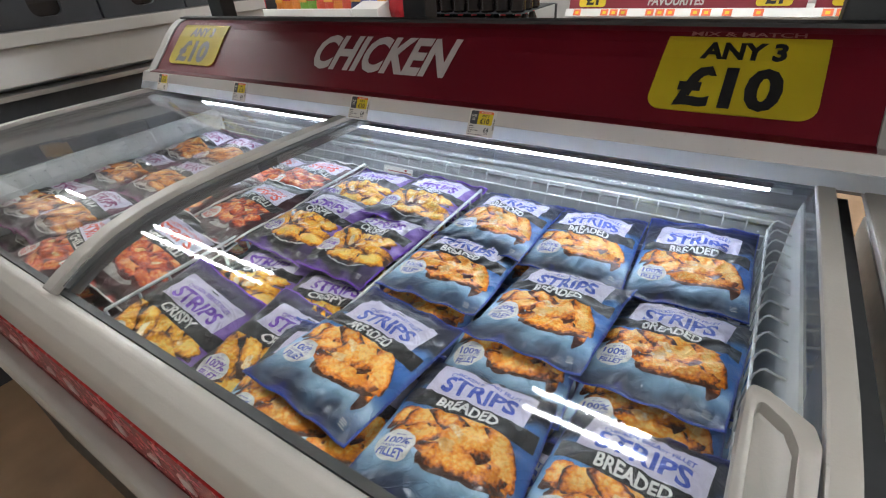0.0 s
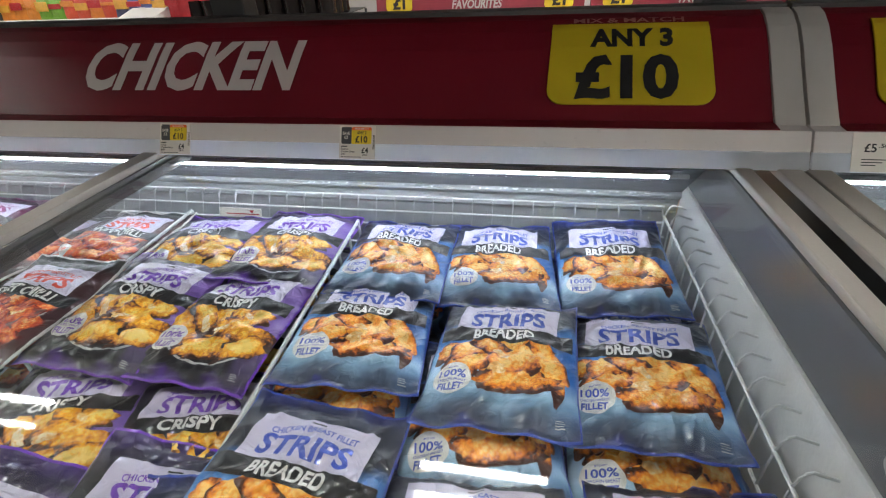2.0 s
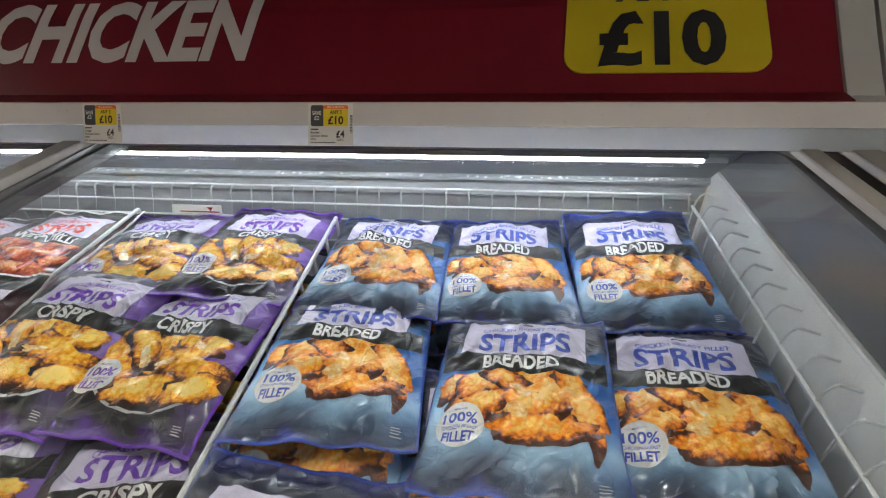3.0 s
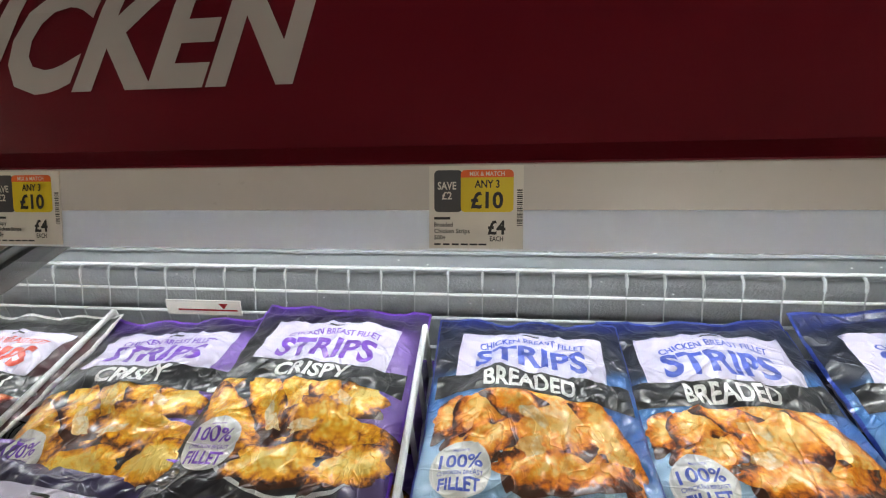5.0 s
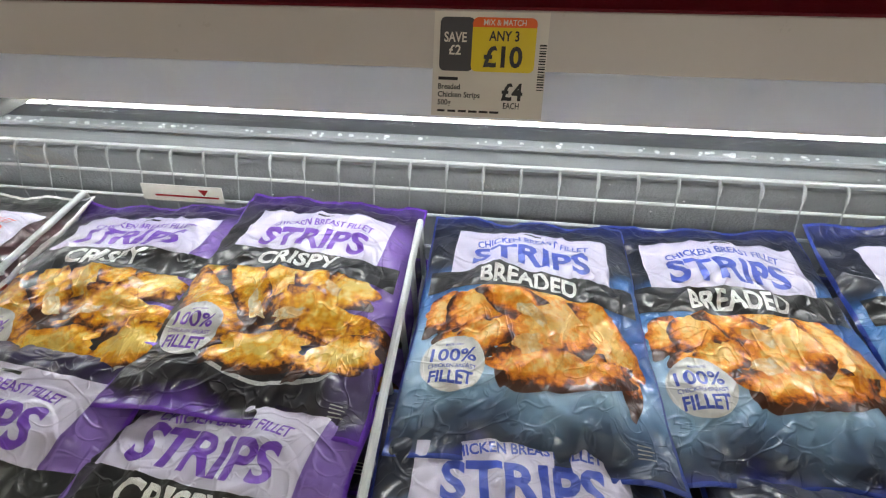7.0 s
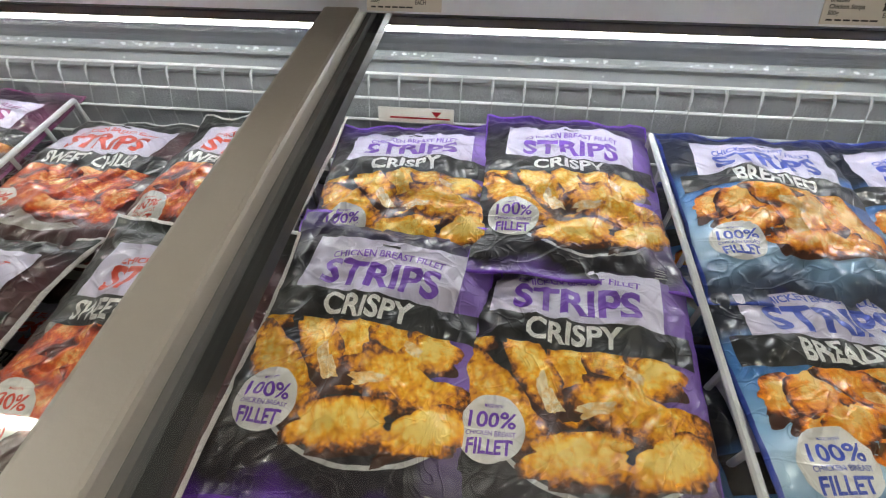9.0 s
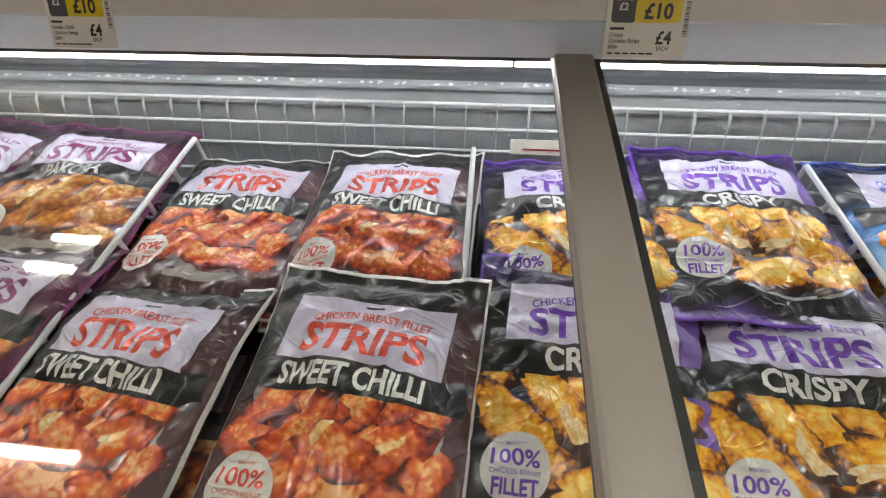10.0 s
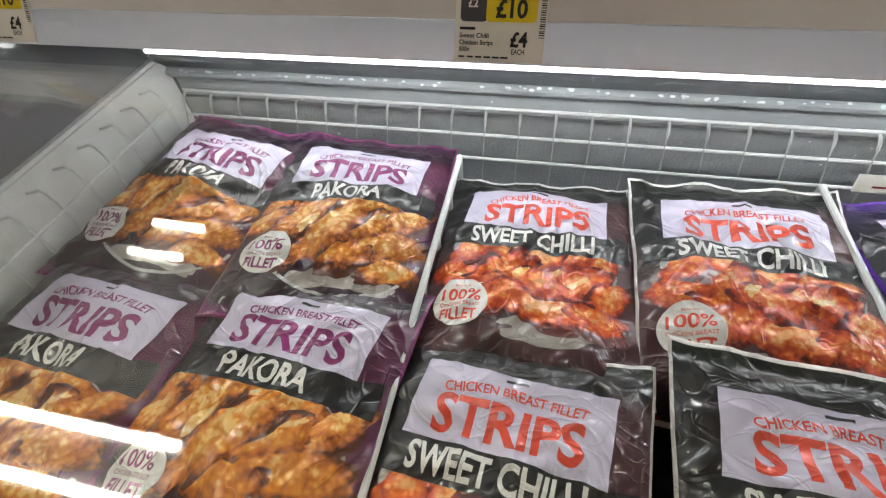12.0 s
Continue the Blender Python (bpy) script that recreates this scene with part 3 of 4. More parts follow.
promo_sign(0.545, 0.256)


# ---- price tickets ----
TAG_N = Vector((0, -0.048, 0.027)).normalized()


def ticket(x0, x1, lines, price, promo=True):
    t = thing("price_ticket", "white shelf price ticket with a yellow and charcoal offer block" if promo else "plain white shelf price ticket",
              "price ticket", "shelf price tickets")
    w, h = x1 - x0, 0.0553
    up = Vector((0, 0.027, 0.048)).normalized()
    m = Matrix(((1, 0, 0, x0), (0, up.y, TAG_N.y, 0.7828), (0, up.z, TAG_N.z, 1.0712), (0, 0, 0, 1)))
    bm = box(0, w, 0, h, 0.0012, 0.0022)
    bm.transform(m)
    part("card", bm, M_TICKET, t)
    k = w / 0.063

    def pr(name, flat, mat, lift, label=""):
        v, f = flat
        plane_print(name, (np.column_stack((v[:, 0] * k, v[:, 1])), f), m, mat, t, 0.0022 + lift, label)

    if promo:
        pr("offer_block", round_rect(0.0035, 0.0225, 0.0245, 0.0525, 0.003), M_CHAR, 0.0002, "charcoal block")
        pr("offer_block", round_rect(0.0215, 0.0565, 0.0245, 0.0525, 0.003), M_YELLOW, 0.0004, "yellow block")
        pr("offer_band", round_rect(0.0215, 0.0565, 0.0475, 0.0525, 0.003, "cd"), M_ORANGE, 0.0006, "orange band")
        pr("lettering", joined(shifted(text_flat("SAVE", 0.0052, 0.0125, 0.02), 0.0122, 0.0423), shifted(text_flat("£2", 0.0052, 0.0068, 0.02), 0.0122, 0.0357),
                               shifted(text_flat("MIX & MATCH", 0.003, 0.023, 0.01), 0.039, 0.05)), M_TICKET, 0.0009, "white lettering")
        pr("lettering", joined(shifted(text_flat("ANY 3", 0.0052, 0.0165, 0.02), 0.039, 0.0433), shifted(text_flat("£10", 0.0108, 0.0215, 0.03), 0.039, 0.0328)), M_BLACK, 0.0009, "black lettering")
        bars = [rect(0.0035, 0.0145, 0.0195, 0.0212)]
        for i, s in enumerate(lines):
            bars.append(shifted(text_flat(s, 0.003, 0.00165 * len(s) + 0.001, 0.02), 0.0035 + (0.00165 * len(s) + 0.001) / 2, 0.0162 - 0.0043 * i))
        bars += [rect(0.0035 + 0.006 * i, 0.0078 + 0.0062 * i, 0.0022, 0.0034) for i in range(6)]
        bars += [shifted(text_flat(price, 0.0092, 0.0118, 0.03), 0.0455, 0.0145), shifted(text_flat("EACH", 0.0034, 0.0088, 0.015), 0.0455, 0.0068)]
    else:
        bars = [shifted(text_flat("£5", 0.012, 0.015, 0.02), 0.022, 0.034), shifted(text_flat(".50", 0.006, 0.012, 0.02), 0.038, 0.037)]
        bars += [rect(0.012, 0.012 + n, 0.0165 - 0.004 * i, 0.0178 - 0.004 * i) for i, n in enumerate((0.03, 0.026, 0.018))]
    pr("lettering", joined(*bars), M_BLACK, 0.0006, "small black lettering")
    for i in range(18):
        pr("barcode_bar", rect(0.0588, 0.0625, 0.0155 + 0.00135 * i, 0.0155 + 0.00135 * i + (0.0005 + 0.0004 * ((i * 7) % 3) / 2)), M_BLACK, 0.0006)
    return t


ticket(-0.399, -0.336, ("Breaded", "Chicken Strips", "500g"), "£4")
ticket(-0.742, -0.681, ("Crispy", "Chicken Strips", "500g"), "£4")
ticket(-1.211, -1.151, ("Sweet Chilli", "Chicken Strips", "500g"), "£4")
ticket(-1.622, -1.562, (), "£4")
ticket(0.371, 0.436, (), "", False)


# ---- wire basket ----
WIRE = 0.0021


def wire_basket(x0, x1):
    t = thing("wire_basket", "white plastic-coated wire basket lining the freezer", "wire basket", "freezer baskets")
    for y, z in ((1.006, 0.891), (0.99, 0.861), (0.97, 0.838), (0.965, 0.79)):
        part("rail_wire", tube([(x0, y, z), (x1, y, z)], WIRE), M_WIRE, t, "", True)
    up = tube([(0, 0.962, 0.64), (0, 0.967, 0.79), (0, 0.9725, 0.838), (0, 0.986, 0.861), (0, 0.9905, 0.873), (0, 0.995, 0.882)], WIRE * 0.42)
    tube([(0, 0.992, 0.876), (0, 0.996, 0.8835), (0, 1.0005, 0.8875), (0, 1.007, 0.8885)], WIRE * 0.95, 6, up)
    first = part("wire", up, M_WIRESHADE, t, "", True)
    n = int((x1 - x0) / 0.0445)
    first.location = (x0 + 0.004, 0, 0)
    for k in range(1, n + 1):
        ob = part_mesh("wire", first.data, None, t)
        ob.location = (x0 + 0.004 + k * (x1 - x0 - 0.008) / n, 0, 0)
    for x, s in ((x0 + 0.012, -1), (x1 - 0.012, 1)):
        for z in (0.893, 0.83):
            part("rail_wire", tube([(x, 0.15, z), (x, 0.96, z)], WIRE * 1.2), M_WIRE, t, "", True)
        hook = tube([(0, 0, 0.62), (0, 0, 0.893), (s * 0.002, 0, 0.907), (s * 0.006, 0, 0.9165), (s * 0.011, 0, 0.9205), (s * 0.036, 0, 0.9125)], WIRE * 0.85)
        one = part("wire", hook, M_WIRE, t, "", True)
        one.location = (x, 0.19, 0)
        for k in range(1, 20):
            ob = part_mesh("wire", one.data, None, t)
            ob.location = (x, 0.19 + k * 0.0402, 0)
    part("basket_floor", box(x0, x1, 0.14, 0.965, 0.755, 0.765), M_WIRE, t, "white basket floor")


def divider(x, y0, y1, z, lean):
    t = thing("wire_divider", "white wire divider standing between rows of bags", "wire divider", "basket dividers")
    part("rail_wire", tube([(x, y1, z), (x + lean, y0, z)], 0.0036, 8), M_WIRE, t, "", True)
    part("rail_wire", tube([(x, y1, z - 0.085), (x + lean, y0, z - 0.085)], WIRE), M_WIRE, t, "", True)
    n = 13
    one = None
    for k in range(n):
        f = k / (n - 1)
        if one is None:
            one = part("wire", tube([(0, 0, z - 0.1), (0, 0, z)], 0.003), M_WIRE, t, "", True)
            ob = one
        else:
            ob = part_mesh("wire", one.data, None, t)
        ob.location = (x + lean * (1 - f), y0 + (y1 - y0) * f, 0)


wire_basket(-1.668, 0.207)
wire_basket(0.39, 2.25)
divider(-1.24, 0.15, 0.925, 0.874, 0.0)
divider(-0.848, 0.15, 0.925, 0.874, 0.012)
divider(-0.438, 0.15, 0.915, 0.874, 0.02)


def frost():
    """Beads of ice along the ledge and on the back wall."""
    bm = bmesh.new()
    rnd = random.Random(5)
    for k in range(230):
        x = rnd.uniform(XL + 0.02, XR - 0.02)
        y, z = (rnd.uniform(1.012, 1.02), 0.9155) if k < 150 else (1.027, rnd.uniform(0.872, 0.895)) if k < 190 else (1.0235, rnd.uniform(0.8, 0.865))
        r = rnd.uniform(0.0012, 0.003) if k < 150 else rnd.uniform(0.0006, 0.0014)
        bmesh.ops.create_icosphere(bm, subdivisions=1, radius=r, matrix=Matrix.Translation((x, y, z)) @ Matrix.Diagonal((1.3, 1, 0.7, 1)))
    tagged(part("frost", bm, M_FROST, None, "", True), "small beads of white ice on the freezer ledge", "frost", kind="stuff")


frost()


def shelf_marker():
    t = thing("shelf_marker", "small white card with a red arrow behind the bags", "marker card")
    m = Matrix(((1, 0, 0, -0.737), (0, 0.25, -0.968, 0.953), (0, 0.968, 0.25, 0.848), (0, 0, 0, 1)))
    bm = box(-0.062, 0.045, 0.0, 0.021, 0, 0.0015)
    bm.transform(m)
    part("card", bm, M_TICKET, t)
    plane_print("arrow", joined(rect(-0.045, 0.04, 0.006, 0.0085), (np.array([(0.014, 0.017), (0.021, 0.0088), (0.028, 0.017)]), [(0, 1, 2)])), m, M_RED, t, 0.0021)


shelf_marker()

# ---- the bags of frozen chicken ----
BW, BH, NX, NY = 0.21, 0.284, 46, 62
GXS, GYS = np.linspace(-BW / 2, BW / 2, NX + 1), np.linspace(-BH / 2, BH / 2, NY + 1)
# the diagonals of the film's grid
RISE = (BH / NY) / (BW / NX)
GDS = [(-BH / 2 + k * BH / NY + RISE * BW / 2, RISE) for k in range(1 - NX, NY)]

FLAVOURS = {
    "crispy": dict(name="CRISPY", edge=(0.16, 0.04, 0.5), strip=(0.2, 0.11, 0.42), ink=(0.17, 0.05, 0.48),
                   up=[(0.0, (0.1, 0.03, 0.3)), (0.06, (0.015, 0.013, 0.02)), (0.3, (0.02, 0.02, 0.022)), (0.75, (0.012, 0.011, 0.014)), (0.9, (0.02, 0.012, 0.05)), (1.0, (0.05, 0.02, 0.16))],
                   food=[(0.0, (0.05, 0.014, 0.005)), (0.2, (0.26, 0.075, 0.01)), (0.42, (0.72, 0.25, 0.008)), (0.7, (0.93, 0.44, 0.012)), (1.0, (0.95, 0.68, 0.16))],
                   label="purple and black bag of frozen crispy chicken strips"),
    "breaded": dict(name="BREADED", edge=(0.03, 0.065, 0.38), strip=(0.035, 0.13, 0.42), ink=(0.05, 0.09, 0.5),
                    up=[(0.0, (0.02, 0.03, 0.2)), (0.03, (0.03, 0.04, 0.08)), (0.1, (0.06, 0.1, 0.17)), (0.17, (0.2, 0.34, 0.5)), (0.25, (0.46, 0.67, 0.86)), (0.35, (0.24, 0.47, 0.76)), (0.5, (0.05, 0.2, 0.52)), (0.62, (0.06, 0.2, 0.5)), (0.7, (0.013, 0.016, 0.028)), (0.9, (0.012, 0.016, 0.04)), (1.0, (0.012, 0.02, 0.13))],
                    food=[(0.0, (0.06, 0.014, 0.004)), (0.2, (0.3, 0.065, 0.006)), (0.42, (0.76, 0.2, 0.007)), (0.7, (0.92, 0.35, 0.015)), (1.0, (0.96, 0.6, 0.16))],
                    label="blue and navy bag of frozen breaded chicken strips"),
    "chilli": dict(name="SWEET CHILLI", edge=(0.75, 0.72, 0.7), strip=(0.07, 0.025, 0.03), ink=(0.72, 0.07, 0.035),
                   up=[(0.0, (0.5, 0.05, 0.03)), (0.035, (0.02, 0.012, 0.012)), (0.1, (0.07, 0.025, 0.028)), (0.28, (0.08, 0.03, 0.032)), (0.4, (0.05, 0.016, 0.015)), (0.7, (0.013, 0.012, 0.012)), (0.92, (0.014, 0.014, 0.014)), (1.0, (0.02, 0.025, 0.02))],
                   food=[(0.0, (0.1, 0.01, 0.005)), (0.25, (0.36, 0.03, 0.008)), (0.52, (0.62, 0.075, 0.01)), (0.82, (0.8, 0.2, 0.03)), (1.0, (0.9, 0.45, 0.17))],
                   label="black and maroon bag of frozen sweet chilli chicken strips"),
    "pakora": dict(name="PAKORA", edge=(0.24, 0.03, 0.15), strip=(0.1, 0.018, 0.055), ink=(0.24, 0.02, 0.14),
                   up=[(0.0, (0.14, 0.025, 0.11)), (0.06, (0.022, 0.014, 0.02)), (0.25, (0.05, 0.02, 0.04)), (0.5, (0.03, 0.016, 0.02)), (0.75, (0.02, 0.013, 0.018)), (0.92, (0.03, 0.015, 0.028)), (1.0, (0.08, 0.025, 0.07))],
                   food=[(0.0, (0.08, 0.018, 0.005)), (0.25, (0.3, 0.075, 0.01)), (0.52, (0.55, 0.15, 0.012)), (0.82, (0.74, 0.29, 0.035)), (1.0, (0.88, 0.56, 0.2))],
                   label="plum and black bag of frozen pakora chicken strips"),
}
M_LABEL = film("lavender_label_print", (0.62, 0.58, 0.74), 0.3)
M_BAND = film("black_band_print", (0.012, 0.012, 0.013), 0.27)
M_BADGE = film("white_badge_print", (0.78, 0.77, 0.74), 0.3)
M_PALE = film("pale_letter_print", (0.8, 0.79, 0.76), 0.3)
M_PLATE = film("plate_edge_print", (0.5, 0.5, 0.5), 0.28)
M_MEAT = food_print("torn_meat_print", [(0.0, (0.42, 0.16, 0.03)), (0.45, (0.76, 0.38, 0.08)), (0.78, (0.87, 0.58, 0.24)), (1.0, (0.93, 0.8, 0.52))])
M_PAPER = film("paper_print", (0.45, 0.41, 0.38), 0.28, vary=0.4)

# printed pieces: centre, half length, half width (in half sizes of the bag), turn
PIECES = {
    "crispy": [(-0.84, 0.12, 0.16, 0.14, 30), (0.0, -0.05, 0.32, 0.2, -70), (0.3, 0.0, 0.32, 0.14, -55), (0.62, -0.02, 0.25, 0.15, 20), (-0.35, -0.04, 0.44, 0.15, -57),
               (-0.57, -0.28, 0.54, 0.19, -42), (0.5, -0.26, 0.5, 0.22, -6), (0.04, -0.55, 0.44, 0.16, 9), (0.68, -0.5, 0.34, 0.15, 18)],
    "breaded": [(-0.76, -0.06, 0.21, 0.15, 15), (-0.52, -0.03, 0.25, 0.15, 55), (0.3, 0.08, 0.38, 0.14, 4), (-0.16, 0.02, 0.32, 0.13, -32), (-0.4, -0.24, 0.23, 0.16, 40),
                (0.24, -0.13, 0.48, 0.23, 32), (0.68, -0.2, 0.44, 0.15, -60), (0.22, -0.43, 0.56, 0.15, 3)],
    "chilli": [(-0.62, 0.05, 0.26, 0.14, 40), (0.42, 0.09, 0.2, 0.14, 70), (0.12, 0.06, 0.24, 0.15, 60), (-0.22, 0.08, 0.3, 0.13, -25), (0.7, 0.0, 0.34, 0.12, 72), (-0.68, -0.2, 0.28, 0.16, -15),
               (-0.32, -0.14, 0.34, 0.17, 45), (0.42, -0.18, 0.36, 0.17, 28), (0.08, -0.22, 0.36, 0.16, -14), (0.74, -0.28, 0.24, 0.14, 65), (-0.3, -0.4, 0.34, 0.15, 22), (0.2, -0.45, 0.42, 0.15, 4), (0.62, -0.46, 0.3, 0.14, -14)],
    "pakora": [(-0.8, 0.06, 0.32, 0.13, 68), (-0.2, 0.1, 0.42, 0.11, 10), (0.3, 0.08, 0.34, 0.12, -12), (0.66, -0.06, 0.38, 0.13, 38), (-0.84, -0.14, 0.24, 0.15, 40), (0.3, -0.14, 0.34, 0.15, 22),
               (-0.42, -0.1, 0.38, 0.17, 64), (0.56, -0.31, 0.42, 0.17, 12), (0.14, -0.42, 0.34, 0.15, 10), (-0.5, -0.45, 0.26, 0.14, -20), (-0.05, -0.22, 0.5, 0.16, 60), (0.66, -0.5, 0.28, 0.13, 8)],
}


def blob(rnd, cx, cy, a, b, turn):
    """The ragged outline of a crumbed strip, with its own map for the printed shading."""
    n, pts = 60, []
    c, s = math.cos(radians(turn)), math.sin(radians(turn))
    ph = [rnd.uniform(0, 6.28) for _ in range(4)]
    bend = rnd.uniform(-0.5, 0.5) * b
    for k in range(n):
        w = 2 * math.pi * k / n
        r = 1 + 0.14 * math.sin(2 * w + ph[0]) + 0.11 * math.sin(3 * w + ph[1]) + 0.1 * math.sin(5 * w + ph[2]) + 0.045 * math.sin(9 * w + ph[3]) + 0.02 * math.sin(17 * w + ph[0]) + rnd.uniform(-0.03, 0.03)
        px, py = a * r * math.copysign(abs(math.cos(w)) ** 0.72, math.cos(w)), b * r * math.copysign(abs(math.sin(w)) ** 0.88, math.sin(w))
        py += bend * ((px / a) ** 2 - 0.4)
        pts.append((cx + px * c - py * s, cy + px * s + py * c))
    return np.array(pts), [tuple(range(n))]


def decals_for(kind):
    """All that is printed on a kind of bag, flat and cut up to follow its film: part name, flat, map, material, lift, label."""
    spec = FLAVOURS[kind]
    rnd = random.Random(kind)
    hx, hy = 0.1, 0.132
    ink = film(kind + "_ink", spec["ink"], 0.3)
    food = food_print(kind + "_food_print", spec["food"])
    out = []

    def put(name, flat, mat, lift, label="", uv=None):
        v, f = cut_up((flat[0] - (0, 0.01), flat[1]), GXS[1:-1], GYS[1:-1], GDS)
        out.append((name, v, f, uv(v) if uv else None, mat, lift, label))

    if kind in ("chilli", "pakora"):
        for cx, cy, a, b, w in ((-0.6, 0.06, 0.2, 0.16, 30), (0.62, -0.05, 0.2, 0.2, 60), (0.2, -0.62, 0.5, 0.09, 4)):
            put("paper_picture", blob(rnd, cx * hx, cy * hy, a * hx, b * hy, w), M_PAPER, 0.0006)
    if kind in ("crispy", "pakora"):
        a0 = np.linspace(radians(205), radians(352), 30)
        ring = [(0.12 * hx + 0.84 * hx * math.cos(w), -0.3 * hy + 0.46 * hy * math.sin(w)) for w in a0] + [(0.12 * hx + 0.8 * hx * math.cos(w), -0.3 * hy + 0.435 * hy * math.sin(w)) for w in a0[::-1]]
        m = len(a0)
        put("plate_picture", (np.array(ring), [(k, k + 1, 2 * m - 2 - k, 2 * m - 1 - k) for k in range(m - 1)]), M_PLATE, 0.0007, "pale plate edge")
    # food: pieces one over another in one printed picture
    vs, fs, us, lifts, n = [], [], [], [], 0
    under = [(rnd.uniform(-0.72, 0.68), rnd.uniform(-0.38, 0.1), rnd.uniform(0.16, 0.26), rnd.uniform(0.1, 0.14), rnd.uniform(0, 180)) for _ in range({"breaded": 14, "crispy": 5}.get(kind, 14))]
    for i, (cx, cy, a, b, w) in enumerate(under + PIECES[kind]):
        w += rnd.uniform(-6, 6)
        px, py, la, lb = cx * hx, cy * hy - 0.01, a * hx * 1.08, b * hx * 1.16
        v, f = cut_up(blob(rnd, px, py, la, lb, w), GXS[1:-1], GYS[1:-1], GDS)
        c, s = math.cos(radians(w)), math.sin(radians(w))
        d = v - (px, py)
        e, g = (d[:, 0] * c + d[:, 1] * s) / la, (-d[:, 0] * s + d[:, 1] * c) / lb
        us.append(np.column_stack((e * c - g * s, e * s + g * c)) * (1.3 if i < len(under) else 0.97))
        lifts.append(np.full(len(v), 0.0007 + 0.00006 * i))
        vs.append(v)
        fs += [tuple(k + n for k in q) for q in f]
        n += len(v)
    out.append(("food_picture", np.vstack(vs), fs, np.vstack(us), food, np.concatenate(lifts), "printed picture of crumbed chicken strips"))
    # pale torn flesh on some pieces
    torn = {"breaded": ((-0.04, -0.27, 0.13, 0.08, 20), (-0.01, -0.06, 0.13, 0.06, -35)),
            "crispy": ((-0.22, -0.19, 0.15, 0.07, -60), (0.14, -0.25, 0.15, 0.05, 15), (0.45, 0.0, 0.1, 0.045, -30)),
            "chilli": ((-0.12, -0.1, 0.1, 0.05, 60), (0.45, -0.12, 0.1, 0.04, 30), (-0.42, -0.3, 0.1, 0.045, 10)),
            "pakora": ((-0.32, -0.12, 0.14, 0.055, 64), (-0.18, -0.33, 0.15, 0.055, 62), (0.42, -0.02, 0.12, 0.03, 24), (0.02, 0.1, 0.05, 0.025, 20))}
    for cx, cy, a, b, w in torn[kind]:
        put("torn_meat_picture", blob(rnd, cx * hx, cy * hy, a * hx, b * hx, w), M_MEAT, 0.0021, uv=lambda v: np.zeros((len(v), 2)))
    # label, name band, badge
    lab = np.array([(-0.78, 0.375), (0.74, 0.33), (0.78, 0.84), (-0.74, 0.87)]) * (hx, hy)
    band = np.array([(-0.97, 0.15), (0.97, 0.12), (0.97, 0.36), (0.74, 0.335), (-0.78, 0.38), (-0.97, 0.37)]) * (hx, hy)
    put("name_band", (band, [tuple(range(6))]), M_BAND, 0.0023, "black name band")
    put("label_panel", (lab, [(0, 1, 2, 3)]), M_LABEL, 0.0025, "pale lavender label")
    put("lettering", joined(shifted(text_flat("STRIPS", 0.031, 0.114, 0.03), 0.0, 0.53 * hy, -1.5),
                            shifted(arched(text_flat("CHICKEN BREAST FILLET", 0.0085, 0.112, 0.022), 0.3), 0.002, 0.73 * hy)), ink, 0.003, "coloured title lettering")
    put("brand_mark", shifted(rect(-0.009, 0.009, -0.0013, 0.0013), 0.002, 0.81 * hy), M_BAND, 0.003, "small dark brand bar")
    width = {"CRISPY": 0.082, "BREADED": 0.09, "SWEET CHILLI": 0.128, "PAKORA": 0.082}[spec["name"]]
    put("lettering", shifted(text_flat(spec["name"], 0.0205, width, 0.03), -0.003, 0.255 * hy, -1.5), M_PALE, 0.003, "white variety lettering")
    bx, by = -0.64 * hx, -0.44 * hy
    put("badge", disc(bx, by, 0.0262), M_BADGE, 0.0028, "round white badge")
    put("lettering", joined(shifted(text_flat("MADE WITH", 0.0026, 0.0145, 0.01), bx, by + 0.0175), shifted(text_flat("100%", 0.0125, 0.037, 0.02), bx, by + 0.0075),
                            shifted(text_flat("CHICKEN BREAST", 0.0038, 0.038, 0.01), bx, by - 0.0035), shifted(text_flat("FILLET", 0.0115, 0.034, 0.03), bx, by - 0.0135)), ink, 0.0033, "coloured badge lettering")
    put("small_print", joined(*[rect(0.074, 0.086 - 0.002 * (k % 2), -0.115 + 0.0028 * k, -0.1141 + 0.0028 * k) for k in range(4)]), M_PLATE, 0.001)
    return out


DECALS = {k: decals_for(k) for k in FLAVOURS}
FILMS = {k: bag_film(k + "_bag_film", s["up"], s["strip"], s["edge"], 0.6 if k == "breaded" else 0.82) for k, s in FLAVOURS.items()}


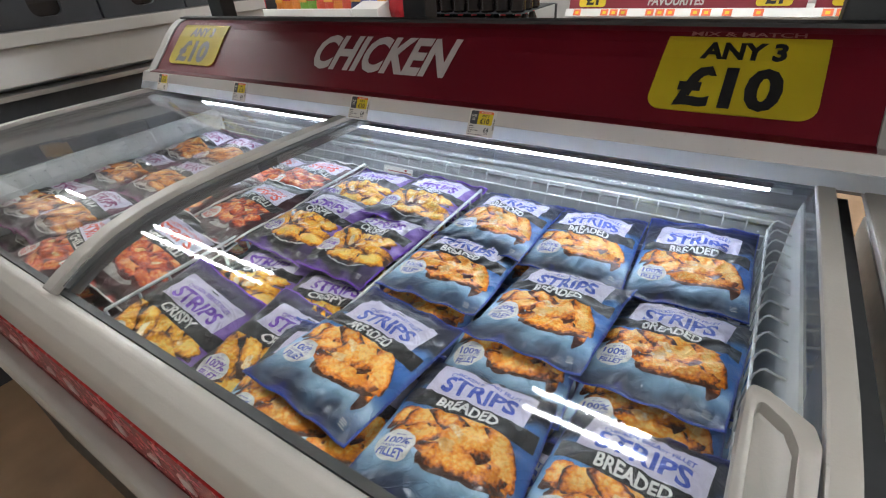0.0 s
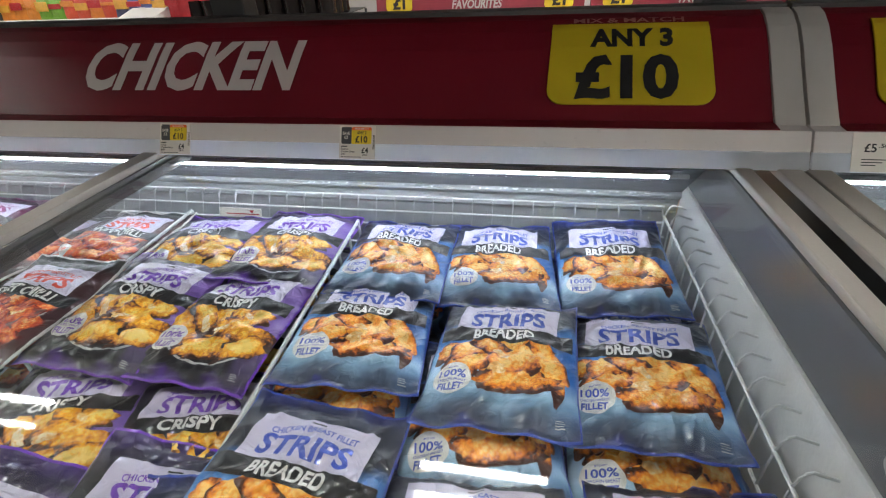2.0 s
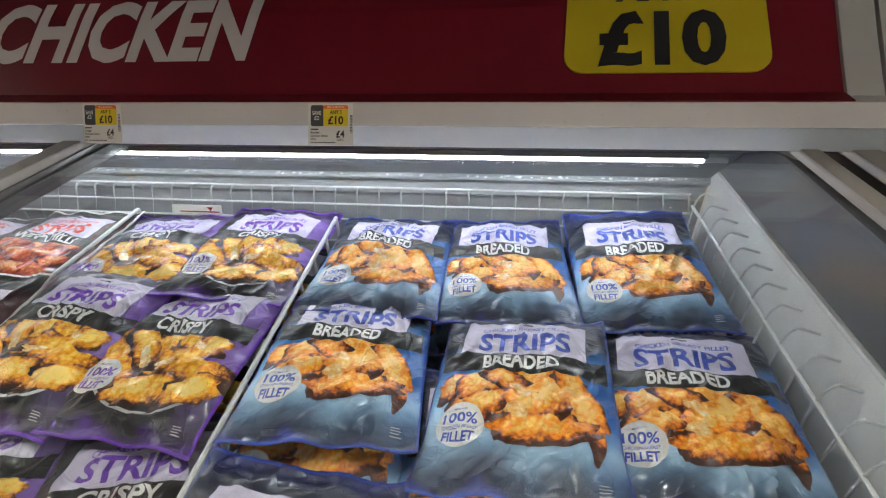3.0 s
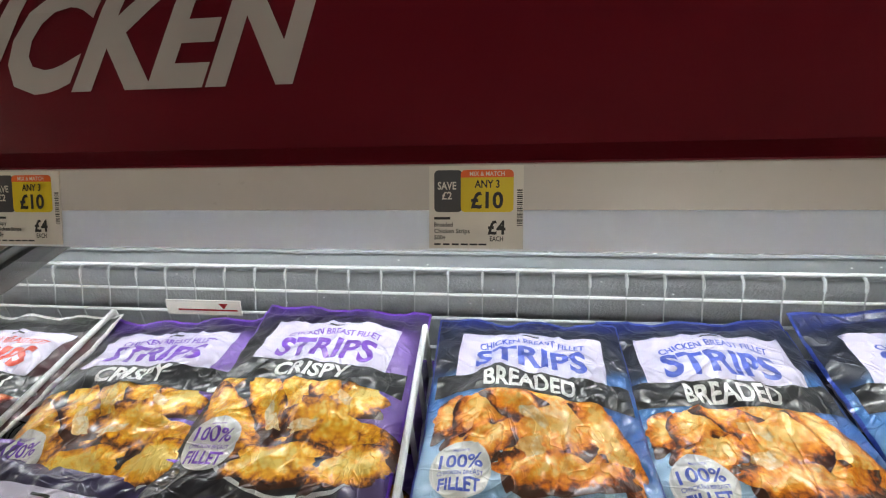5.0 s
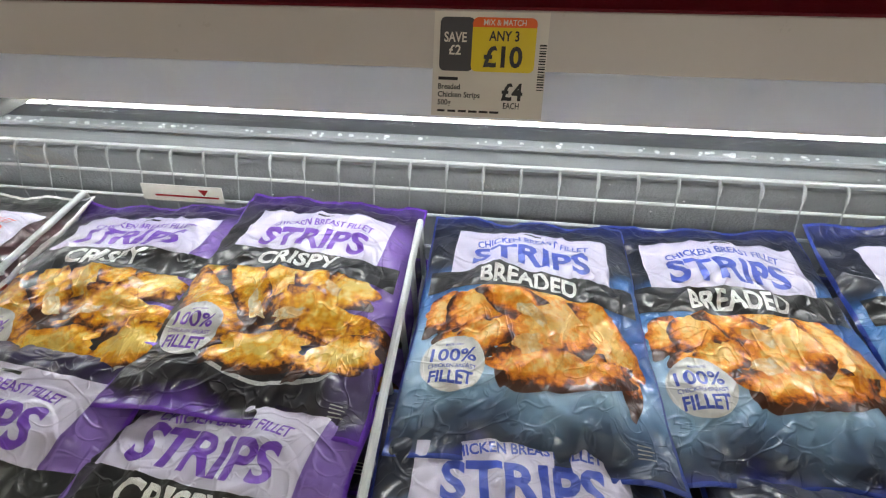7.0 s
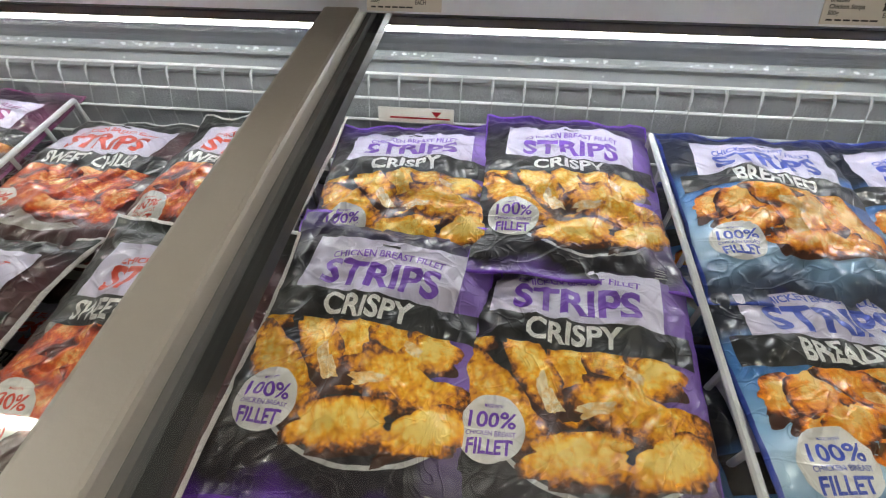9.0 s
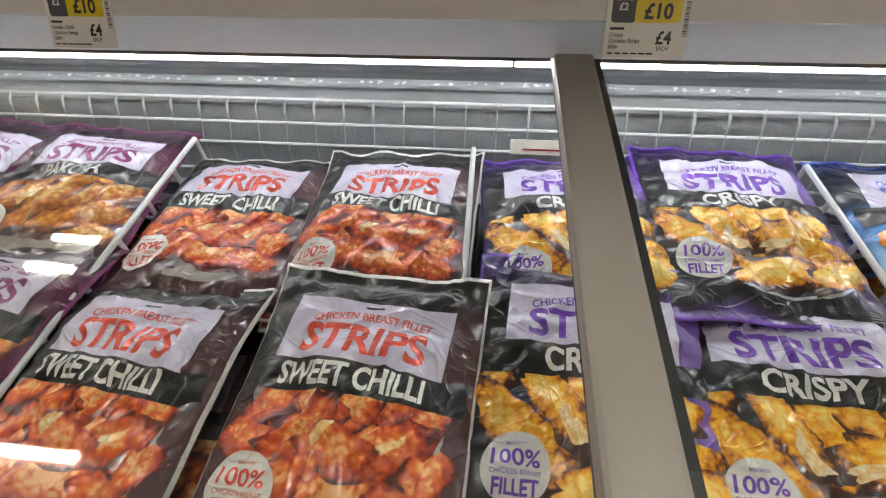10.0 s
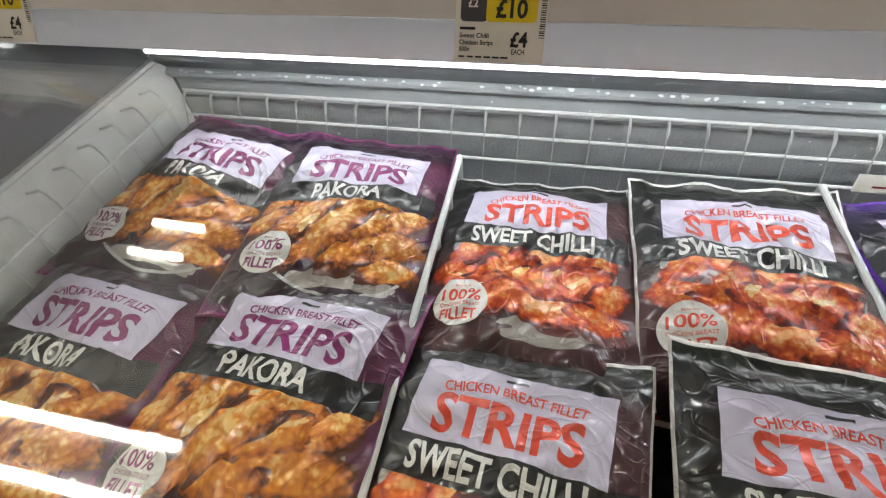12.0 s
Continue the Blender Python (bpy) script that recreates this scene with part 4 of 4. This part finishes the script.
def bag_sheet(seed, plump, bend_top, bend_foot):
    """The film's upper and lower sheet over a grid: a filled pillow with flat seals, lumps and creases."""
    o = Vector((seed * 7.31, seed * 3.17, seed * 1.93))
    rnd = random.Random(seed * 13 + 5)
    folds = [(rnd.uniform(-0.8, 0.8), rnd.uniform(-0.9, 0.9), rnd.uniform(0, math.pi), rnd.uniform(0.0016, 0.0036), rnd.uniform(0.05, 0.12), rnd.uniform(0.4, 1.0)) for _ in range(8)]
    top, low = np.zeros((NY + 1, NX + 1, 3)), np.zeros((NY + 1, NX + 1, 3))
    for j, y in enumerate(GYS):
        v = y / (BH / 2)
        for i, x in enumerate(GXS):
            u = x / (BW / 2)
            vv = min(1.0, abs(v) / 0.9)
            fill = max(0.0, 1 - abs(u) ** 2.4) ** 0.6 * max(0.0, 1 - vv ** 2.6) ** 0.6
            big = noise.noise(Vector((u * 1.1, v * 1.3, 0)) + o)
            lump = noise.noise(Vector((u * 3.2, v * 4.0, 3)) + o)
            small = noise.noise(Vector((u * 7, v * 8, 7)) + o)
            ridge = 1 - 2 * abs(noise.noise(Vector((u * 6.5 + 1.5 * big, v * 1.8, 11)) + o))
            ridge2 = 1 - 2 * abs(noise.noise(Vector((u * 1.6 + v * 2.4, v * 3 - u * 3.1, 17)) + o))
            seal = max(0.0, (abs(v) - 0.55) / 0.45)
            flank = max(0.0, (abs(u) - 0.5) / 0.5)
            h = plump * fill * (0.85 + 0.45 * big) + fill * (0.0065 * lump + 0.0018 * small)
            h += 0.0038 * max(0, ridge) ** 2 * seal * (1 - 0.5 * (vv >= 1)) + 0.0035 * max(0, ridge2) ** 3 * (0.35 + fill) + 0.002 * small * flank
            for fu, fv, fa, fh, fw, fl in folds:
                du, dv = u - fu, (v - fv) * 1.35
                along, off = du * math.cos(fa) + dv * math.sin(fa), -du * math.sin(fa) + dv * math.cos(fa) + 0.05 * lump
                if abs(off) < fw and abs(along) < fl:
                    h += fh * (0.5 + 0.5 * math.cos(math.pi * off / fw)) ** 1.4 * (1 - (along / fl) ** 2) * (0.4 + 0.6 * min(1, fill * 2))
            edge = 0.0026 * math.sin(u * 9 + seed) * (abs(v) > 0.88) + 0.004 * big * (abs(v) ** 6 + abs(u) ** 8)
            bend = bend_top * max(0, (v - 0.45) / 0.55) ** 2 + bend_foot * max(0, (-v - 0.45) / 0.55) ** 2
            px = x * (1 - 0.028 * (1 - v * v) + 0.012 * noise.noise(Vector((v * 3, 2, seed))))
            py = y * (1 - 0.03 * (1 - u * u)) + 0.0028 * noise.noise(Vector((u * 2.3, 5 + v, seed))) * abs(v) ** 3
            top[j, i] = px, py, h + edge + bend
            low[j, i] = px, py, edge + bend - 0.5 * plump * fill - 0.0006
    return top, low


SHEETS = {}


def frozen_bag(kind, x, y, z, yaw, pitch, roll, bend_top=0.0, bend_foot=0.0, plump=0.026):
    spec = FLAVOURS[kind]
    seed = len(SHEETS) + 1
    SHEETS[seed] = kind
    top, low = bag_sheet(seed, plump, bend_top, bend_foot)
    w = NX + 1
    idx = lambda j, i: j * w + i
    n = w * (NY + 1)
    verts = list(top.reshape(-1, 3)) + list(low.reshape(-1, 3))
    faces = []
    for j in range(NY):
        for i in range(NX):
            a = (idx(j, i), idx(j, i + 1), idx(j + 1, i + 1), idx(j + 1, i))
            faces += [a[:3], (a[0], a[2], a[3])]
            faces.append(tuple(k + n for k in a[::-1]))
    for j in range(NY):
        faces.append((idx(j + 1, 0), idx(j, 0), idx(j, 0) + n, idx(j + 1, 0) + n)[::-1])
        faces.append((idx(j, NX), idx(j + 1, NX), idx(j + 1, NX) + n, idx(j, NX) + n)[::-1])
    for i in range(NX):
        faces.append((idx(0, i), idx(0, i + 1), idx(0, i + 1) + n, idx(0, i) + n)[::-1])
        faces.append((idx(NY, i + 1), idx(NY, i), idx(NY, i) + n, idx(NY, i + 1) + n)[::-1])
    uv = [(i / NX, j / NY) for _ in range(2) for j in range(NY + 1) for i in range(NX + 1)]
    t = thing("frozen_food_bag", spec["label"], "food bag", spec["name"].lower() + " chicken bags", at=pose(x, y, z, pitch, roll, yaw))
    me = mesh_of("film", verts, faces, uv)
    me.shade_smooth()
    part_mesh("film", me, FILMS[kind], t, "glossy creased printed film")
    # normals of the upper sheet
    dx, dy = np.gradient(top, axis=1), np.gradient(top, axis=0)
    nor = np.cross(dx, dy)
    nor /= np.linalg.norm(nor, axis=2, keepdims=True)
    for name, v, f, uvs, mat, lift, label in DECALS[kind]:
        fx = np.clip((v[:, 0] / BW + 0.5) * NX, 0, NX - 1e-6)
        fy = np.clip((v[:, 1] / BH + 0.5) * NY, 0, NY - 1e-6)
        i, j = fx.astype(int), fy.astype(int)
        a, b = (fx - i)[:, None], (fy - j)[:, None]

        def mix(g):
            side = np.where(a >= b, g[j, i + 1], g[j + 1, i])
            lo, hi = np.minimum(a, b), np.maximum(a, b)
            return g[j, i] * (1 - hi) + side * (hi - lo) + g[j + 1, i + 1] * lo

        nn = mix(nor)
        pts = mix(top) + nn * (0.45 * (np.full(len(v), lift) if np.isscalar(lift) else lift))[:, None]
        me = mesh_of(name, pts, f, uvs)
        me.shade_smooth()
        part_mesh(name, me, mat, t, label)
    return t


# kind, x, y, z, yaw, pitch, roll, lift of the top seal, lift of the foot seal
BAGS = [
    ("pakora", -1.540, 0.812, 0.864, -8, 4, 2, 0.004, 0.006),
    ("pakora", -1.346, 0.806, 0.866, 3, 1, 4, 0.004, 0.006),
    ("chilli", -1.140, 0.786, 0.848, 1, -3, -1, 0.0, 0.008),
    ("chilli", -0.940, 0.781, 0.862, -1, -1, -3, 0.006, -0.014),
    ("crispy", -0.726, 0.789, 0.862, 5, -2, 0, 0.002, -0.014),
    ("crispy", -0.543, 0.809, 0.864, -1, -1, 3, 0.004, 0.012),
    ("breaded", -0.320, 0.805, 0.860, 0, -2, 1, 0.002, 0.004),
    ("breaded", -0.125, 0.820, 0.848, 3, 0, -1, 0.004, 0.004),
    ("breaded", 0.085, 0.828, 0.850, 1, 3, -4, 0.014, 0.004),
    ("pakora", -1.540, 0.575, 0.868, -3, 1, 0, -0.012, 0.0),
    ("pakora", -1.340, 0.590, 0.870, -3, 0, -2, -0.012, 0.0),
    ("chilli", -1.150, 0.548, 0.864, -5, 3, -4, -0.012, 0.0),
    ("chilli", -0.928, 0.557, 0.872, -3, 2, -1, 0.008, 0.0),
    ("crispy", -0.728, 0.592, 0.866, -2, 2, 2, 0.008, 0.0),
    ("crispy", -0.548, 0.590, 0.860, -3, 0, -3, -0.02, 0.0),
    ("breaded", -0.322, 0.595, 0.862, 4, -5, 4, -0.01, 0.008),
    ("breaded", -0.101, 0.562, 0.862, -3, -3, -4, -0.01, 0.008),
    ("breaded", 0.090, 0.567, 0.848, -5, -3, -6, -0.01, 0.008),
    ("breaded", 0.108, 0.640, 0.818, 1, 0, 2, 0.0, 0.0),
    ("breaded", -0.335, 0.515, 0.832, 9, 0, -1, 0.0, 0.0),
    ("breaded", -0.128, 0.478, 0.832, 6, 0, -1, 0.0, 0.01),
    ("breaded", 0.085, 0.476, 0.822, 0, 1, -1, 0.0, 0.01),
    ("breaded", -0.320, 0.302, 0.880, -3, -6, 5, 0.006, 0.0),
    ("breaded", -0.112, 0.262, 0.862, 6, -8, 1, -0.012, 0.0),
    ("breaded", 0.098, 0.280, 0.856, -2, -6, -3, -0.012, 0.0),
    ("breaded", -0.365, 0.210, 0.856, 14, 0, 4, 0.0, 0.0),
    ("crispy", -0.672, 0.184, 0.866, 0, 5, 17, 0.004, -0.02),
    ("crispy", -0.470, 0.238, 0.840, 4, 2, 12, 0.004, 0.0),
    ("crispy", -0.705, 0.385, 0.828, 18, -4, 4, 0.0, 0.0),
    ("crispy", -0.500, 0.382, 0.824, 16, -4, 4, 0.0, 0.0),
    ("chilli", -0.962, 0.317, 0.868, 3, 2, 20, 0.0, 0.0),
    ("chilli", -1.13, 0.310, 0.856, 8, 2, 0, -0.01, 0.0),
    ("pakora", -1.545, 0.330, 0.866, 5, 0, 0, -0.01, 0.0),
    ("pakora", -1.345, 0.335, 0.866, -6, 0, 0, -0.01, 0.0),
    ("chilli", -1.16, 0.225, 0.872, -14, 3, 0, 0.0, 0.0),
    ("breaded", -0.285, 0.215, 0.838, 12, -4, 2, 0.0, 0.0),
    ("breaded", -0.06, 0.205, 0.826, 4, -3, 0, 0.0, 0.0),
    ("crispy", -0.60, 0.205, 0.822, -6, 0, 0, 0.0, 0.0),
]
bags = [frozen_bag(*row) for row in BAGS]
# the layer below, on the basket's floor
for row, b in zip(BAGS, bags):
    if row[2] > 0.78 or 0.54 < row[2] < 0.61 or row[2] < 0.34:
        copy_thing(b, pose(row[1] + 0.004, row[2] - 0.012, 0.783, 0, 0, -row[4]))


# ---- what stands beyond the freezer ----
def canopy_shelf():
    t = thing("gondola_shelf", "black posts carrying a plain shelf above the freezer header", "shelf")
    for x in (-1.555, -0.70, 0.235, 1.3):
        w = 0.036
        part("post", box(x - w, x + w, 1.045, 1.1, 1.0, 1.62, 0.004), M_POST, t, "black upright post")
    part("shelf", box(-1.7, 2.3, 0.66, 1.7, 1.62, 1.66, 0.004), M_POST, t, "dark shelf board")


canopy_shelf()


def far_header():
    """The header of the next freezer aisle, with its rail of offer tickets."""
    t = thing("header_fascia", "maroon header board of a far freezer aisle with white lettering", "header board", "freezer header boards")
    part("cabinet", box(-1.2, 4.2, 3.55, 4.3, 0.0, 0.95), M_WHITE, t, "white freezer cabinet")
    for k, (x0, x1) in enumerate(((-1.14, 0.23), (0.27, 1.64), (1.68, 3.05))):
        part("board", prism([(3.5, 1.012), (3.56, 1.28), (3.6, 1.28), (3.56, 1.0)], x0, x1), M_FARRED, t, "maroon printed board")
        part("rail", prism([(3.47, 0.968), (3.498, 1.012), (3.56, 1.0), (3.5, 0.96)], x0 - 0.02, x1 + 0.02), M_WHITE, t, "white ticket rail")
        m = Matrix(((1, 0, 0, 0), (0, 0.218, -0.976, 3.4975), (0, 0.976, 0.218, 1.012), (0, 0, 0, 1)))
        c = (x0 + x1) / 2
        plane_print("lettering", joined(shifted(text_flat("FAVOURITES", 0.052, 0.33, 0.03, 0.15), c, 0.045), shifted(text_flat("MEALTIME", 0.045, 0.26, 0.03, 0.15), c, 0.115)), m, M_LETTER, t, 0.003, "white slanted lettering")
        for x in (x0 + 0.16, x1 - 0.16):
            plane_print("offer_card", round_rect(x - 0.09, x + 0.09, 0.01, 0.22, 0.02), m, M_YELLOW, t, 0.004, "yellow offer card")
            plane_print("lettering", shifted(text_flat("£1", 0.06, 0.085, 0.05), x, 0.055), m, M_BLACK, t, 0.006, "black price lettering")
        rm = Matrix(((1, 0, 0, 0), (0, 0.537, -0.844, 3.47), (0, 0.844, 0.537, 0.968), (0, 0, 0, 1)))
        rnd = random.Random(40 + k)
        x = x0 + 0.04
        while x < x1 - 0.08:
            plane_print("ticket", rect(x, x + 0.05, 0.004, 0.046), rm, M_FARORANGE, t, 0.003, "small orange ticket")
            plane_print("ticket_price", rect(x + 0.014, x + 0.036, 0.014, 0.032), rm, M_YELLOW, t, 0.005)
            x += 0.062 if rnd.random() < 0.45 else rnd.uniform(0.1, 0.2)


def bottle_mesh():
    prof = [(0.0, 0.0), (0.036, 0.0), (0.044, 0.012), (0.042, 0.04), (0.045, 0.09), (0.045, 0.2), (0.04, 0.235), (0.02, 0.285), (0.014, 0.3), (0.014, 0.305), (0.0, 0.305)]
    n, bm = 14, bmesh.new()
    rings = [[bm.verts.new((r * math.cos(2 * math.pi * k / n) * (1 + (0.04 if z < 0.03 and k % 3 == 0 else 0)), r * math.sin(2 * math.pi * k / n), z)) for k in range(n)] for r, z in prof[1:-1]]
    for q, w in zip(rings, rings[1:]):
        for k in range(n):
            bm.faces.new((q[k], q[(k + 1) % n], w[(k + 1) % n], w[k]))
    bm.faces.new(rings[0][::-1])
    bm.faces.new(rings[-1])
    return bm


def bottles():
    stand = thing("bottle_stand", "white stand stacked with shrink-wrapped bottles", "display stand")
    part("body", box(-1.95, -1.06, 2.55, 3.1, 0.0, 0.78, 0.01), M_WHITE, stand)
    part("tray", box(-1.93, -1.08, 2.57, 3.08, 1.0885, 1.093), M_CRATE, stand)
    for x in (-1.94, -1.075):
        part("upright", box(x - 0.004, x + 0.004, 3.06, 3.08, 0.78, 1.0885), M_CRATE, stand)
    one = thing("cola_bottle", "dark cola bottle with a red cap and label", "bottle", "stacked bottles", at=pose(-1.88, 2.62, 0.78))
    part("body", bottle_mesh(), M_COLA, one, "dark bottle", True)
    part("cap", tube([(0, 0, 0.296), (0, 0, 0.314)], 0.016, 10), M_COLARED, one, "red cap", True)
    part("label_band", tube([(0, 0, 0.095), (0, 0, 0.195)], 0.0462, 14), M_COLARED, one, "red label", True)
    for tier in range(2):
        for j in range(3):
            for i in range(9):
                if (tier, j, i) != (0, 0, 0):
                    copy_thing(one, pose(-1.88 + i * 0.094, 2.62 + j * 0.1, 0.78 if tier == 0 else 1.094, 0, 0, 37 * i))


def crisp_packet(colours):
    """A pillow packet with crimped ends, standing; built once for each colour."""
    bm = bmesh.new()
    n, m, rnd = 8, 10, random.Random(colours)
    for side in (1, -1):
        g = [[bm.verts.new((x, side * -0.035 * (1 - (x / 0.075) ** 2) ** 0.5 * (1 - abs(2 * z / 0.22 - 1) ** 3) + rnd.uniform(-0.002, 0.002), z))
              for x in np.linspace(-0.075, 0.075, n + 1)] for z in np.linspace(0, 0.22, m + 1)]
        for j in range(m):
            for i in range(n):
                q = (g[j][i], g[j][i + 1], g[j + 1][i + 1], g[j + 1][i])
                bm.faces.new(q if side == 1 else q[::-1])
    bmesh.ops.remove_doubles(bm, verts=bm.verts, dist=0.0045)
    return bm


def crisp_shelf():
    t = thing("snack_shelf", "white shelf with a raised front edge holding snack packets", "shelf")
    part("base", box(-3.6, -1.98, 2.45, 3.1, 0.0, 1.06, 0.008), M_WHITE, t)
    part("front_edge", box(-3.6, -2.2, 2.42, 2.448, 1.03, 1.135, 0.004), M_WHITE, t, "white front edge")
    part("end_block", prism([(2.42, 1.03), (2.42, 1.135), (2.6, 1.185), (3.0, 1.185), (3.0, 1.03)], -2.196, -1.98, 0.004), M_WHITE, t, "white end block")
    part("end_panel", box(-3.64, -3.15, 2.46, 3.1, 1.062, 1.7, 0.004), M_CRATE, t, "dark end panel")
    part("red_strip", box(-3.146, -3.07, 2.44, 2.47, 1.138, 1.5), M_COLARED, t, "red shelf-edge strip")
    x = -3.0
    for k in range(14):
        kind = ("orange", "orange", "orange", "green", "green", "red", "red", "orange", "red", "navy", "blue", "blue", "gold", "crimson")[k]
        p = thing("snack_packet", kind + " foil snack packet standing on the shelf", "snack packet", "snack packets", at=pose(x, 2.56, 1.061, -8, 0, (k * 23) % 11 - 5))
        part("packet", crisp_packet(kind), PACKS[kind], p, "", True)
        bm = bmesh.new()
        box(-0.04, 0.04, -0.041, -0.038, 0.1 + 0.01 * (k % 3), 0.135 + 0.012 * (k % 2), 0.001, bm)
        part("print_block", bm, (PACKS["gold"], PACKS["crimson"], PACKS["orange"])[k % 3], p, "block of print")
        x += 0.083 if k < 9 else 0.075


def end_bay():
    """The white bay at the aisle's end with dark crates on top."""
    t = thing("end_bay", "white end-of-aisle bay with a glossy front panel", "display bay")
    part("base", box(-3.0, -2.24, -0.4, 1.75, 0.0, 1.04), M_CRATE, t, "dark base")
    part("sill", box(-3.0, -2.19, -0.4, 1.75, 1.042, 1.06, 0.003), M_GREY, t)
    part("front_panel", box(-2.3, -2.2, -0.4, 1.75, 1.085, 1.212, 0.004), M_GLOSSWHITE, t, "glossy off-white panel")
    part("panel_back", box(-3.0, -2.302, -0.4, 1.75, 1.062, 1.212), M_WHITE, t)
    part("top_lip", box(-3.0, -2.17, -0.4, 1.75, 1.214, 1.262, 0.006), M_GLOSSWHITE, t, "off-white raised lip")
    for y in (0.42, 0.79, 1.16, 1.53):
        crate = thing("storage_crate", "dark grey plastic crate with a rounded grip opening", "crate", "dark crates")
        bm = bmesh.new()
        x0, x1, y0, y1, z0, z1 = -2.245, -2.225, y - 0.18, y + 0.18, 1.264, 1.52
        hole = [(y + 0.055 * math.copysign(abs(math.cos(w)) ** 0.6, math.cos(w)), 1.345 + 0.05 * math.copysign(abs(math.sin(w)) ** 0.6, math.sin(w))) for w in np.linspace(0, 2 * math.pi, 24, endpoint=False)]
        ring = []
        for w in np.linspace(0, 2 * math.pi, 24, endpoint=False):
            c, q = math.cos(w), math.sin(w)
            k = 1 / max(abs(c), abs(q))
            zz = 1.345 + (q * k) * ((z1 - 1.345) if q > 0 else (1.345 - z0))
            ring.append((y + c * k * 0.18, zz))
        rows = [[bm.verts.new((x, *p)) for p in r] for x, r in ((x1, ring), (x1, hole), (x0, hole), (x0, ring))]
        for q, w in zip(rows, rows[1:] + rows[:1]):
            for k in range(24):
                bm.faces.new((q[k], q[(k + 1) % 24], w[(k + 1) % 24], w[k]))
        bmesh.ops.recalc_face_normals(bm, faces=bm.faces)
        part("front", bm, M_CRATE, crate)
        part("back", box(-2.72, -2.7, y0, y1, z0, z1), M_CRATE, crate)
        part("bottom", box(-2.7, -2.247, y0, y1, z0, z0 + 0.015), M_CRATE, crate)
        for ya in (y0, y1 - 0.015):
            part("side", box(-2.7, -2.247, ya, ya + 0.015, z0 + 0.017, z1), M_CRATE, crate)
        food = thing("tray_pack", "clear plastic tray of dark food in the crate", "food tray", "trays in crates")
        part("tray", box(-2.5, -2.25, y - 0.1, y + 0.1, 1.28, 1.36, 0.02), M_COLA, food)
        part("lid_film", box(-2.49, -2.26, y - 0.09, y + 0.09, 1.361, 1.366, 0.002), M_SHEEN, food)
    b = thing("snack_packet", "crumpled orange and yellow packet lying on the bay's lip", "snack packet", at=pose(-2.2, 0.565, 1.285, 80, 0, 70))
    bm = crisp_packet("gold")
    bm.transform(Matrix.Diagonal((0.7, 0.7, 0.6, 1)))
    part("packet", bm, PACKS["gold"], b, "", True)


M_FARRED = material("far_maroon_print", (0.2, 0.012, 0.025), 0.45, vary=0.08, scale=5)
M_FARORANGE = material("far_orange_print", (0.7, 0.14, 0.05), 0.5, vary=0.05)
M_COLA = material("cola_plastic", (0.02, 0.016, 0.015), 0.12, vary=0.2)
M_COLARED = material("red_label_print", (0.6, 0.02, 0.03), 0.3, vary=0.08)
M_GLOSSWHITE = material("glossy_white_panel", (0.55, 0.53, 0.5), 0.15, vary=0.06, scale=3)
PACKS = {k: film(k + "_packet_foil", c, 0.25, 0.4) for k, c in dict(orange=(0.75, 0.25, 0.03), green=(0.18, 0.42, 0.04), red=(0.62, 0.07, 0.03), navy=(0.03, 0.04, 0.12),
                                                                     blue=(0.12, 0.16, 0.5), gold=(0.72, 0.4, 0.05), crimson=(0.5, 0.02, 0.03)).items()}
far_header()
bottles()
crisp_shelf()
end_bay()
